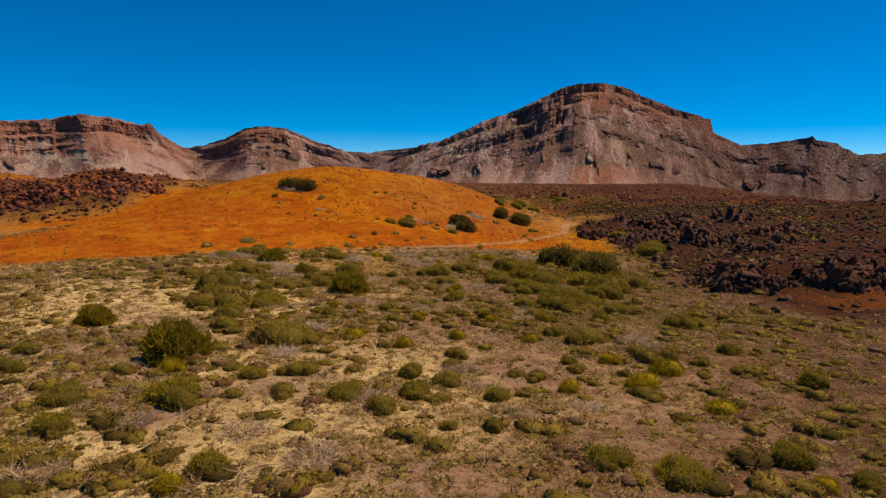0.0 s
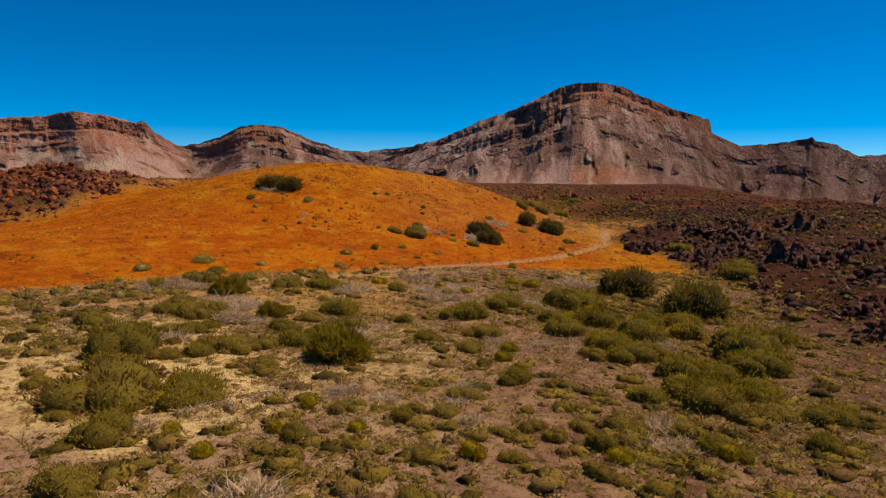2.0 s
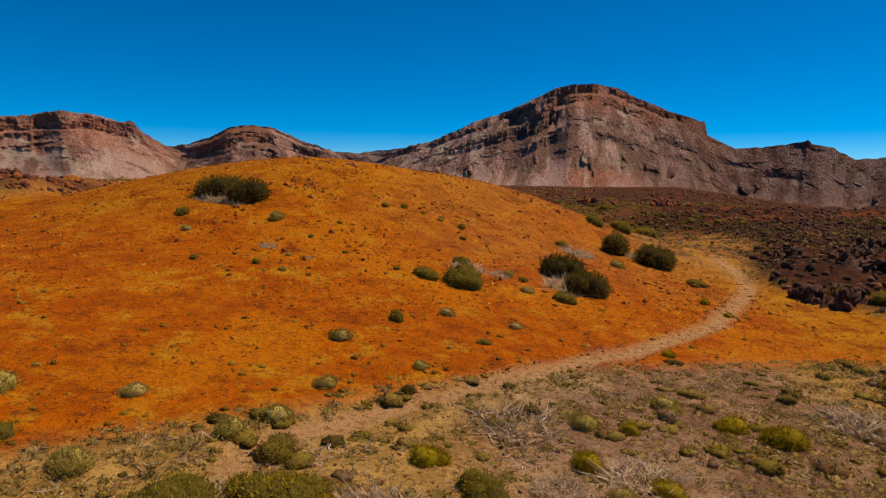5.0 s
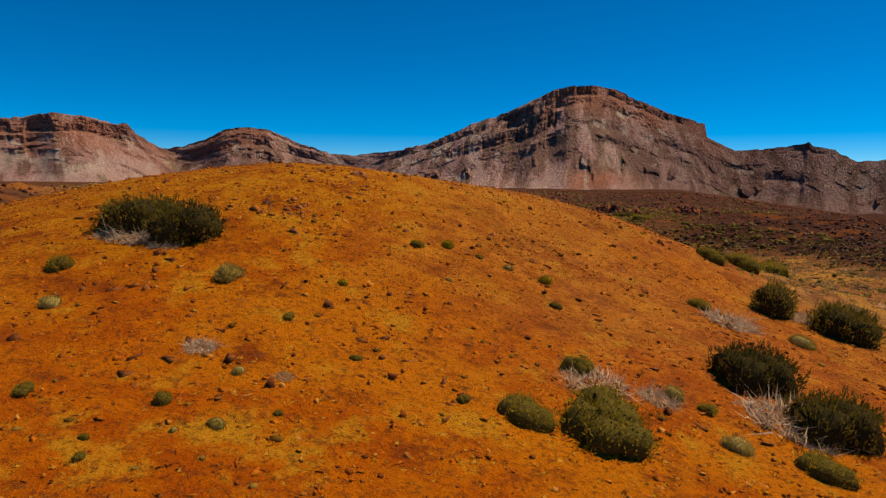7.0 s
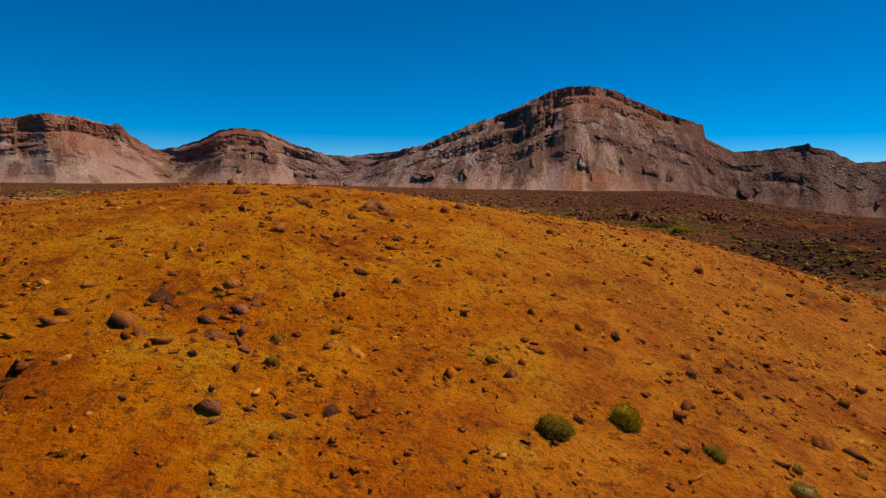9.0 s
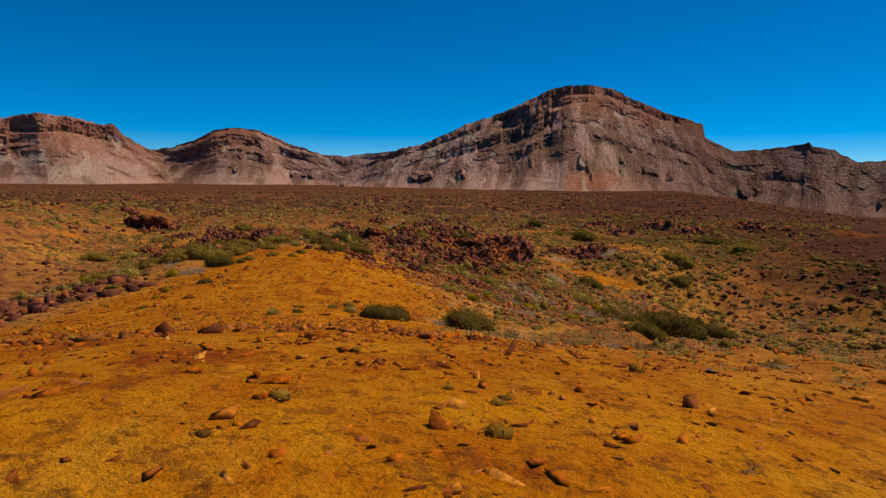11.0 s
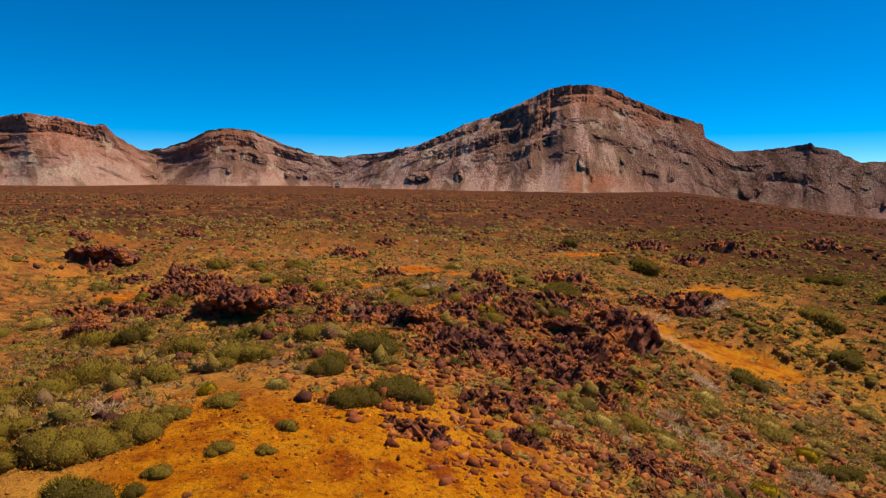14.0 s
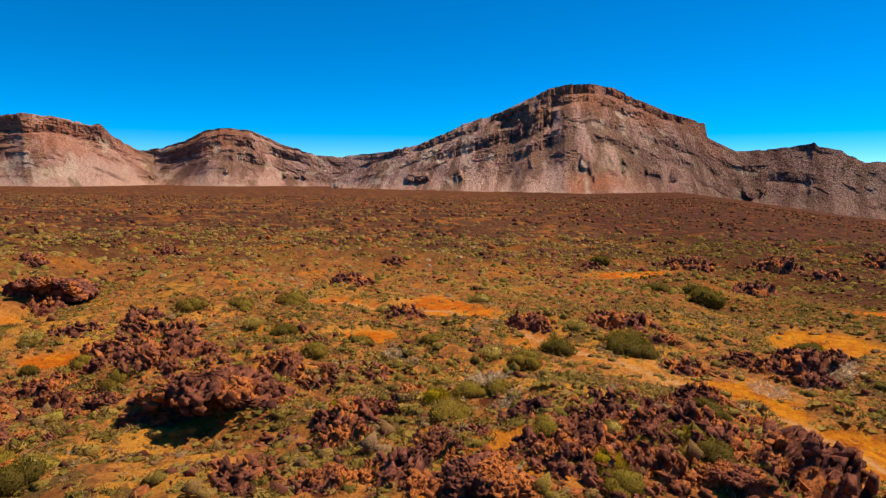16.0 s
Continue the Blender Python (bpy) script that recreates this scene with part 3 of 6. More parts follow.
def green_shrub(seed, blades_n=3800, lobes_n=6, flat=0.75):
    """A broom dome one metre in radius: many short green sprigs over a filled core, which CORE colours dark as inner
    shade.
    """
    rng = np.random.default_rng(seed)
    L = lobes(rng, lobes_n, 0.62)
    pieces, core = [], []
    for lx, ly, s in L:
        s = s * 0.85
        n = int(blades_n / lobes_n)
        u = rng.normal(size=(n, 3))
        u[:, 2] = np.abs(u[:, 2] + 0.25) * 1.1 - 0.35
        u /= np.linalg.norm(u, axis=1, keepdims=True)
        lump = np.array([noise.noise(Vector(v) * 2.6 + Vector((seed, lx, ly))) for v in u])
        rad = 0.86 + 0.34 * lump + rng.uniform(-0.14, 0.08, n)
        root = u * (rad * s)[:, None] * [1, 1, 0.8 * flat] + [lx, ly, 0.24 * s]
        way = u * [0.8, 0.8, 0.6] + [0, 0, 0.45] + rng.normal(size=(n, 3)) * 0.42
        pieces.append(leaves(rng, root, way, rng.uniform(0.06, 0.19, n) * s, rng.uniform(0.011, 0.022, n)))
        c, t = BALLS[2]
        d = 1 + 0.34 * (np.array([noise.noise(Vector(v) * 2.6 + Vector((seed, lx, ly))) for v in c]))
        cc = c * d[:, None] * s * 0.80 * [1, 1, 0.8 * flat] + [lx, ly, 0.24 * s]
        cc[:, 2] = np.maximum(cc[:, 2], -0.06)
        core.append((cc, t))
    return join(pieces), join(core)


def dry_shrub(seed, n=900, spread_r=1.0, high=0.36):
    """A dead broom: grey forked twigs lying and standing about a stump, one metre in radius."""
    rng = np.random.default_rng(seed)
    a = rng.uniform(0, 2 * math.pi, n)
    r = spread_r * np.sqrt(rng.uniform(0, 1, n)) * 0.8
    root = np.stack([r * np.cos(a), r * np.sin(a), rng.uniform(-0.02, high * 0.5, n)], 1)
    way = np.stack([np.cos(a) * 0.7, np.sin(a) * 0.7, rng.uniform(0.0, 0.7, n)], 1) + rng.normal(size=(n, 3)) * 0.8
    way[:, 2] = np.abs(way[:, 2])
    twigs = blades(rng, root, way, rng.uniform(0.18, 0.5, n), rng.uniform(0.012, 0.027, n), 1.1)
    m = 44
    a = rng.uniform(0, 2 * math.pi, m)
    root = np.stack([0.3 * np.cos(a), 0.3 * np.sin(a), np.full(m, 0.0)], 1)
    way = np.stack([np.cos(a), np.sin(a), rng.uniform(0.02, 0.4, m)], 1)
    limbs = blades(rng, root, way, rng.uniform(0.4, 0.8, m), rng.uniform(0.022, 0.042, m), 0.8)
    return twigs, limbs


def tuft(seed, n=30, high=0.8, upright=False):
    """A small plant of unit radius: a cushion of short sprigs, or an upright tussock of straws."""
    rng = np.random.default_rng(seed)
    u = rng.normal(size=(n, 3)) * [1, 1, 0.8]
    u[:, 2] = np.abs(u[:, 2])
    u /= np.linalg.norm(u, axis=1, keepdims=True)
    if upright:
        root = u * rng.uniform(0.0, 0.5, (n, 1)) * [1, 1, 0]
        return leaves(rng, root, u * [0.8, 0.8, 0.6] + [0, 0, 0.7], rng.uniform(0.5, 1.1, n), rng.uniform(0.03, 0.06, n))
    k = max(1, min(5, n // 24))
    off = np.array(lobes(rng, k, 0.6))
    pick = rng.integers(0, k, n)
    s = off[pick, 2:]
    root = off[pick] * [1, 1, 0] + u * rng.uniform(0.62, 0.92, (n, 1)) * s * [1, 1, high]
    way = u * 0.8 + [0, 0, 0.2] + rng.normal(size=(n, 3)) * 0.55
    wide = 0.85 / math.sqrt(n)
    co, tris = leaves(rng, root - way * 0.12, way, rng.uniform(1.2, 2.6, n) * wide, rng.uniform(0.28, 0.55, n) * wide)
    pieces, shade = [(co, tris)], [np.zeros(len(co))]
    # balls inside the cushion, marked for a darker tint that paints shade beneath the sprigs
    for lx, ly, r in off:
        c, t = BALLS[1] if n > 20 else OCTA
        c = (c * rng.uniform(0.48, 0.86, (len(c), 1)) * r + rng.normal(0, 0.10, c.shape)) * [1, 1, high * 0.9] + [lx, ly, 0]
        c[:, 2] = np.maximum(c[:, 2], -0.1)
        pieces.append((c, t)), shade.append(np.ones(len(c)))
    return (*join(pieces), np.concatenate(shade))


def shard(seed, n=11, tall=0.8, jag=0.3):
    """A broken stone with sharp flat faces, about one metre in radius."""
    rng = np.random.default_rng(seed)
    v = rng.normal(size=(n, 3))
    v = v / np.linalg.norm(v, axis=1, keepdims=True) * rng.uniform(1 - jag, 1 + jag, (n, 1)) * [1, rng.uniform(0.6, 1), tall]
    bm = bmesh.new()
    for q in v:
        bm.verts.new(q)
    hull = bmesh.ops.convex_hull(bm, input=bm.verts)
    bmesh.ops.delete(bm, geom=[g for g in hull["geom_interior"] if isinstance(g, bmesh.types.BMVert)], context="VERTS")
    bm.verts.index_update()
    co, tris = np.array([q.co[:] for q in bm.verts]), np.array([[q.index for q in f.verts] for f in bm.faces])
    bm.free()
    return co, tris


def slab(seed):
    """A blocky lava slab with broken corners, about one metre in radius."""
    rng = np.random.default_rng(seed)
    corners = np.array([(a, b, c) for a in (-1, 1) for b in (-1, 1) for c in (-1, 1)], dtype=float)
    v = corners * rng.uniform(0.35, 1.0, (8, 3)) + rng.normal(0, 0.12, (8, 3))
    bm = bmesh.new()
    for q in v:
        bm.verts.new(q)
    hull = bmesh.ops.convex_hull(bm, input=bm.verts)
    bmesh.ops.delete(bm, geom=[g for g in hull["geom_interior"] if isinstance(g, bmesh.types.BMVert)], context="VERTS")
    bm.verts.index_update()
    co, tris = np.array([q.co[:] for q in bm.verts]), np.array([[q.index for q in f.verts] for f in bm.faces])
    bm.free()
    return co, tris


def facet(co, tris, seed, cells, tilt, bite):
    """Breaks a skin into flat tilted faces with cracks between them."""
    rng = np.random.default_rng(seed)
    pick = rng.choice(len(co), cells, replace=False)
    p = co[pick]
    mid = co.mean(0) * [1, 1, 0]
    way = (p - mid) / (np.linalg.norm(p - mid, axis=1, keepdims=True) + 1e-9) + rng.normal(size=p.shape) * tilt
    way /= np.linalg.norm(way, axis=1, keepdims=True)
    d = np.linalg.norm(co[:, None] - p[None], axis=2)
    k = np.argmin(d, 1)
    two = np.sort(d, 1)[:, :2]
    away = ((co - p[k]) * way[k]).sum(1)
    move = -0.8 * away + rng.normal(0, bite, cells)[k] - 1.6 * abs(bite) * smooth(0.05, 0.0, two[:, 1] - two[:, 0])
    return co + way[k] * move[:, None] + rng.normal(0, bite * 0.12, co.shape), tris


def crag(seed, side=40, cells=60, spire=1.0):
    """A jagged lava outcrop of about unit radius: tilted slabs broken apart along cracks, one skin."""
    rng = np.random.default_rng(seed)
    g = np.linspace(-1.05, 1.05, side)
    X, Y = np.meshgrid(g, g)
    X, Y = X + rng.normal(0, 0.35 / side, X.shape), Y + rng.normal(0, 0.35 / side, Y.shape)
    a, r = rng.uniform(0, 6.28, cells), np.sqrt(rng.uniform(0, 1, cells))
    cx, cy = r * np.cos(a), r * np.sin(a)
    high, sx, sy = rng.uniform(0.0, 1.0, cells) ** 1.6, rng.normal(0, 1.3, cells), rng.normal(0.5, 1.3, cells)
    d = np.hypot((X[..., None] - cx) * 1.3, Y[..., None] - cy)
    order = np.sort(d, -1)
    k = np.argmin(d, -1)
    R = np.hypot(X, Y) * (1 + 0.9 * (fbm(X * 1.7 + seed, Y * 1.7, 3, seed) - 0.5))
    dome = np.clip(1 - R ** 2.2, 0, 1) ** 0.6
    crack = smooth(0.0, 0.07, order[..., 1] - order[..., 0])
    Z = dome * spire * 0.62 * np.clip(high[k] + sx[k] * (X - cx[k]) + sy[k] * (Y - cy[k]), 0.0, 1.4) * (0.35 + 0.65 * crack)
    Z = Z + dome * (0.16 * (fbm(X * 7, Y * 7, 3, seed + 1) - 0.5) + rng.normal(0, 0.018, Z.shape)) - 0.75 * (1 - dome) ** 1.5
    X, Y = X + dome * 0.12 * (fbm(X * 6, Z * 6, 2, seed + 2) - 0.5), Y + dome * 0.12 * (fbm(Y * 6, Z * 6, 2, seed + 3) - 0.5)
    i = np.arange(side * side).reshape(side, side)
    keep = (R[:-1, :-1] < 1.1).ravel()
    q = np.stack([i[:-1, :-1], i[:-1, 1:], i[1:, 1:], i[1:, :-1]], -1).reshape(-1, 4)[keep]
    used, back = np.unique(q, return_inverse=True)
    q = back.reshape(q.shape)
    return np.stack([X, Y, Z], -1).reshape(-1, 3)[used], np.concatenate([q[:, [0, 1, 2]], q[:, [0, 2, 3]]])


def heap(seed, side, cells, spire, slabs=230):
    """A lava outcrop of unit radius: a broken skin under a litter of tilted angular slabs."""
    rng = np.random.default_rng(seed)
    pieces = [crag(seed, side, cells, spire)]
    skin = pieces[0][0]
    skin = skin[skin[:, 2] > 0.0]
    lean, face = rng.normal(0.25, 0.3), rng.uniform(0, 6.28)
    for k in range(slabs):
        co, tris = slab(seed * 31 + k)
        at = skin[rng.integers(len(skin))]
        size = 0.03 + 0.12 * rng.random() ** 2.6
        co = co * [rng.uniform(0.5, 1.0), rng.uniform(0.25, 0.6), rng.uniform(0.7, 1.7)] * size
        turn = Euler((lean + rng.normal(0, 0.35), rng.normal(0, 0.4), face + rng.normal(0, 0.7))).to_matrix()
        co = co @ np.array(turn).T + at - [0, 0, 0.25 * size]
        pieces.append((co, tris))
    return join(pieces)


def scatter(name, label, category, templates, x, y, size, turn, tint, mat, sink=0.05, stretch=None, flat=True):
    """Many small things that nobody could count, joined into one mesh."""
    z = ground_height(x, y)
    which = np.random.default_rng(len(x)).integers(0, len(templates), len(x))
    co_all, tri_all, tint_all, k = [], [], [], 0
    for w, (co, tris, *inner) in enumerate(templates):
        idx = np.nonzero(which == w)[0]
        if not len(idx):
            continue
        c, s = np.cos(turn[idx])[:, None], np.sin(turn[idx])[:, None]
        S = size[idx][:, None]
        px = (co[None, :, 0] * c - co[None, :, 1] * s) * S + x[idx][:, None]
        py = (co[None, :, 0] * s + co[None, :, 1] * c) * S + y[idx][:, None]
        hz = co[None, :, 2] * S * (1 if stretch is None else stretch[idx][:, None])
        pz = hz + z[idx][:, None] - sink * S
        co_all.append(np.stack([px, py, pz], -1).reshape(-1, 3))
        tri_all.append((tris[None] + (np.arange(len(idx)) * len(co))[:, None, None]).reshape(-1, 3) + k)
        # marked inner balls drop in tint: shade within the plant, put into its colour
        tint_all.append(np.repeat(tint[idx], len(co)) if not inner else np.maximum(tint[idx][:, None] - 0.12 * inner[0], 0.0).ravel())
        k += len(idx) * len(co)
    mesh = tri_mesh(name, np.concatenate(co_all), np.concatenate(tri_all), mat, np.concatenate(tint_all), flat)
    return tagged(new(name, mesh), label, category, kind="stuff")


def leafy(n, l, bsdf, colour):
    """Thin sprigs let some of the sun through."""
    thin = n.new("ShaderNodeBsdfTranslucent")
    l.new(colour, thin.inputs["Color"])
    both = n.new("ShaderNodeMixShader")
    both.inputs[0].default_value = 0.35
    l.new(bsdf.outputs[0], both.inputs[1])
    l.new(thin.outputs[0], both.inputs[2])
    l.new(both.outputs[0], n["Material Output"].inputs["Surface"])


def plant_material(name, stops, spread_v=0.25):
    m, n, l, bsdf = material(name)
    geo = n.new("ShaderNodeNewGeometry")
    info = n.new("ShaderNodeObjectInfo")
    add = n.new("ShaderNodeMath")
    add.operation = "MULTIPLY_ADD"
    l.new(geo.outputs["Random Per Island"], add.inputs[0])
    add.inputs[1].default_value = spread_v
    l.new(info.outputs["Random"], add.inputs[2])
    r = ramp(n, stops)
    frac = n.new("ShaderNodeMath")
    frac.operation = "MULTIPLY"
    l.new(add.outputs[0], frac.inputs[0])
    frac.inputs[1].default_value = 1 / (1 + spread_v)
    l.new(frac.outputs[0], r.inputs["Fac"])
    l.new(r.outputs["Color"], bsdf.inputs["Base Color"])
    bsdf.inputs["Roughness"].default_value = 0.8
    leafy(n, l, bsdf, r.outputs["Color"])
    return m


def tint_material(name, stops, spread_v=0.2, grain=0.0, bump_size=0.0, thin=False):
    m, n, l, bsdf = material(name)
    geo = n.new("ShaderNodeNewGeometry")
    add = n.new("ShaderNodeMath")
    add.operation = "MULTIPLY_ADD"
    l.new(geo.outputs["Random Per Island"], add.inputs[0])
    add.inputs[1].default_value = spread_v
    l.new(attr(n, "tint"), add.inputs[2])
    mul = n.new("ShaderNodeMath")
    mul.operation = "MULTIPLY"
    l.new(add.outputs[0], mul.inputs[0])
    mul.inputs[1].default_value = 1 / (1 + spread_v)
    r = ramp(n, stops)
    l.new(mul.outputs[0], r.inputs["Fac"])
    c = r.outputs["Color"]
    if grain:
        g = noise_tex(n, l, geo.outputs["Position"], grain, 5, 0.65)
        c = mix(n, l, step_ramp(n, l, g, 0.6, 0.35), c, mix(n, l, 0.55, c, (0.02, 0.012, 0.008)))
        bump(n, l, bsdf, g, 0.8, bump_size)
    l.new(c, bsdf.inputs["Base Color"])
    if thin:
        leafy(n, l, bsdf, c)
    return m


def lava_material(name, dark, light, orange, amount):
    m, n, l, bsdf = material(name)
    geo = n.new("ShaderNodeNewGeometry")
    info = n.new("ShaderNodeObjectInfo")
    pos = geo.outputs["Position"]
    mid, fine = noise_tex(n, l, pos, 1.1, 5, 0.65), noise_tex(n, l, pos, 7, 4, 0.7)
    big = noise_tex(n, l, pos, 0.35, 3)
    c = mix(n, l, step_ramp(n, l, mid, 0.35, 0.65), dark, light)
    c = mix(n, l, step_ramp(n, l, big, 0.62 - amount, 0.72 - amount), c, mix(n, l, step_ramp(n, l, fine, 0.35, 0.6), c, orange))
    c = mix(n, l, info.outputs["Random"], c, mix(n, l, 0.25, c, (0.24, 0.075, 0.03)))
    c = mix(n, l, step_ramp(n, l, fine, 0.45, 0.3), c, mix(n, l, 0.6, c, (0.02, 0.012, 0.011)))
    l.new(c, bsdf.inputs["Base Color"])
    rough = noise_tex(n, l, pos, 5.0, 6, 0.75)
    bump(n, l, bsdf, rough, 0.9, 0.16)
    return m


BROOM = plant_material("broom_green", [(0.0, (0.15, 0.108, 0.010)), (0.45, (0.31, 0.218, 0.014)), (0.75, (0.48, 0.33, 0.020)), (1.0, (0.62, 0.43, 0.035))], 1.3)
TWIG = plant_material("grey_twigs", [(0.0, (0.30, 0.19, 0.105)), (0.5, (0.58, 0.41, 0.25)), (1.0, (0.84, 0.66, 0.44))], 1.5)
LIMB = plant_material("bleached_wood", [(0.0, (0.34, 0.23, 0.17)), (1.0, (0.66, 0.50, 0.38))])
PALE = plant_material("pale_cushion", [(0.0, (0.24, 0.175, 0.028)), (0.5, (0.40, 0.285, 0.055)), (1.0, (0.60, 0.44, 0.14))], 1.5)
# dark core colour stands in for the shade inside and low in the shrubs
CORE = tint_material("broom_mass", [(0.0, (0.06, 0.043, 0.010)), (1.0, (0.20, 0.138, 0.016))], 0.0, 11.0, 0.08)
OLIVE = plant_material("olive_broom", [(0.0, (0.20, 0.100, 0.030)), (0.4, (0.26, 0.150, 0.028)), (0.7, (0.40, 0.240, 0.040)), (1.0, (0.60, 0.38, 0.12))], 0.8)
DARK_BROOM = plant_material("dark_broom", [(0.0, (0.075, 0.054, 0.014)), (0.5, (0.15, 0.106, 0.018)), (0.8, (0.26, 0.183, 0.022)), (1.0, (0.42, 0.295, 0.03))], 1.1)
DEEP_BROOM = plant_material("deep_broom", [(0.0, (0.09, 0.066, 0.012)), (0.5, (0.19, 0.138, 0.016)), (0.8, (0.30, 0.215, 0.022)), (1.0, (0.48, 0.34, 0.04))], 1.2)
YELLOW = plant_material("yellow_broom", [(0.0, (0.22, 0.16, 0.008)), (1.0, (0.48, 0.32, 0.012))], 1.2)
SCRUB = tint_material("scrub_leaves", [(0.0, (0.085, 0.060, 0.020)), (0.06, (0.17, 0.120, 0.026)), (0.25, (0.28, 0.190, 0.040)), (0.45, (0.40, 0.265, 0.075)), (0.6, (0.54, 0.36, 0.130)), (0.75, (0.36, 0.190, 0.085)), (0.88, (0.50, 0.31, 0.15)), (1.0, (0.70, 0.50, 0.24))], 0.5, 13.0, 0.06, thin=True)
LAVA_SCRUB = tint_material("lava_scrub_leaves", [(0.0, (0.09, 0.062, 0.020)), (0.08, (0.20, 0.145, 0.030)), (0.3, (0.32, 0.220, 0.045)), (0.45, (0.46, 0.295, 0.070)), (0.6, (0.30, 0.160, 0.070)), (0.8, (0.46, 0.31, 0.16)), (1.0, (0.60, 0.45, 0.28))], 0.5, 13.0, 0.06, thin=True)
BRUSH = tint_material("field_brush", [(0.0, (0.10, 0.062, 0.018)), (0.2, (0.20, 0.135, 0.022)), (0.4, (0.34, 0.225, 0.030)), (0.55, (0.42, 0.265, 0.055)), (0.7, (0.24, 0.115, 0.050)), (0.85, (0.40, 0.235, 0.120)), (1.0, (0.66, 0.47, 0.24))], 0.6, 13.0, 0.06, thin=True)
STRAW = tint_material("hill_straw", [(0.0, (0.28, 0.095, 0.008)), (0.5, (0.42, 0.165, 0.010)), (1.0, (0.54, 0.26, 0.025))], 0.5)
HILL_TUFT = tint_material("hill_tufts", [(0.0, (0.16, 0.065, 0.012)), (0.4, (0.30, 0.150, 0.018)), (0.8, (0.42, 0.245, 0.035)), (1.0, (0.52, 0.36, 0.10))], 0.4, thin=True)
PEBBLE = tint_material("hill_pebbles", [(0.0, (0.17, 0.046, 0.012)), (0.5, (0.33, 0.098, 0.018)), (1.0, (0.52, 0.20, 0.045))], 0.4)
HILL_BROWN = tint_material("hill_brown_rock", [(0.0, (0.13, 0.036, 0.012)), (0.5, (0.27, 0.080, 0.018)), (1.0, (0.44, 0.150, 0.030))], 0.3, 6.0, 0.06)
CLOD = tint_material("clods", [(0.0, (0.15, 0.038, 0.010)), (0.5, (0.29, 0.072, 0.010)), (1.0, (0.46, 0.130, 0.014))], 0.3, 9.0, 0.04)
HEATH = tint_material("brown_heath", [(0.0, (0.075, 0.046, 0.018)), (0.5, (0.18, 0.120, 0.032)), (1.0, (0.32, 0.215, 0.05))], 0.4)
PLAIN_SCRUB = tint_material("plain_scrub", [(0.0, (0.045, 0.020, 0.012)), (0.35, (0.11, 0.058, 0.022)), (0.6, (0.19, 0.125, 0.036)), (0.8, (0.26, 0.115, 0.035)), (1.0, (0.36, 0.20, 0.06))], 0.5)
STONE = tint_material("hill_stones", [(0.0, (0.22, 0.060, 0.010)), (0.15, (0.40, 0.095, 0.006)), (0.6, (0.56, 0.145, 0.006)), (1.0, (0.70, 0.32, 0.05))], 0.2, 9.0, 0.04)
GREY_STONE = tint_material("field_stones", [(0.0, (0.08, 0.045, 0.032)), (0.5, (0.20, 0.115, 0.07)), (1.0, (0.42, 0.27, 0.16))], 0.2, 9.0, 0.04)
LAVA_STONE = tint_material("lava_blocks", [(0.0, (0.050, 0.020, 0.015)), (0.35, (0.15, 0.052, 0.034)), (0.7, (0.26, 0.080, 0.038)), (1.0, (0.42, 0.13, 0.028))], 0.25, 3.0, 0.1)
RUST_STONE = tint_material("rust_blocks", [(0.0, (0.10, 0.030, 0.016)), (0.5, (0.30, 0.085, 0.030)), (1.0, (0.52, 0.18, 0.05))], 0.3, 3.0, 0.08)
DARK_STONE = tint_material("dark_lava_blocks", [(0.0, (0.034, 0.020, 0.017)), (0.6, (0.105, 0.056, 0.040)), (1.0, (0.22, 0.115, 0.070))], 0.25, 3.0, 0.1)
BROWN_LAVA = lava_material("brown_lava", (0.040, 0.017, 0.016), (0.27, 0.094, 0.058), (0.54, 0.17, 0.038), 0.115)
DARK_LAVA = lava_material("dark_lava", (0.045, 0.026, 0.022), (0.15, 0.078, 0.056), (0.28, 0.10, 0.035), 0.02)

# ---- single shrubs ----
GREEN_KINDS = []
for k in range(5):
    leaf, inner = green_shrub(100 + k, 2300, 5 + k % 4, 0.75 + 0.08 * (k % 3))
    GREEN_KINDS.append((tri_mesh("foliage", *leaf, BROOM), tri_mesh("woody_core", *inner, CORE, 0.5 + 0 * inner[0][:, 2], flat=False)))
PALE_KINDS = [(tri_mesh("foliage", *green_shrub(140 + k, 2600, 3, 0.6)[0], PALE), tri_mesh("woody_core", *green_shrub(140 + k, 60, 3, 0.6)[1], PALE, flat=False)) for k in range(2)]
YELLOW_KINDS = [(tri_mesh("foliage", *green_shrub(150, 2600, 3, 0.7)[0], YELLOW), tri_mesh("woody_core", *green_shrub(150, 60, 3, 0.7)[1], YELLOW, flat=False))]
TALL_KINDS = []
for k in range(3):
    leaf, inner = green_shrub(130 + k, 3600, 4, 0.8)
    TALL_KINDS.append((tri_mesh("foliage", *leaf, DARK_BROOM), tri_mesh("woody_core", *inner, CORE, 0 * inner[0][:, 2], flat=False)))
DARK_KINDS = []
for k in range(4):
    leaf, inner = green_shrub(180 + k, 2300, 5 + k % 3, 0.8)
    DARK_KINDS.append((tri_mesh("foliage", *leaf, DEEP_BROOM), tri_mesh("woody_core", *inner, CORE, 0.2 + 0 * inner[0][:, 2], flat=False)))
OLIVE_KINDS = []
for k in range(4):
    leaf, inner = green_shrub(120 + k, 1900, 6 + k % 3, 0.7)
    OLIVE_KINDS.append((tri_mesh("foliage", *leaf, OLIVE), tri_mesh("woody_core", *inner, CORE, 0.8 + 0 * inner[0][:, 2], flat=False)))
leaf, inner = green_shrub(171, 5200, 1, 0.78)
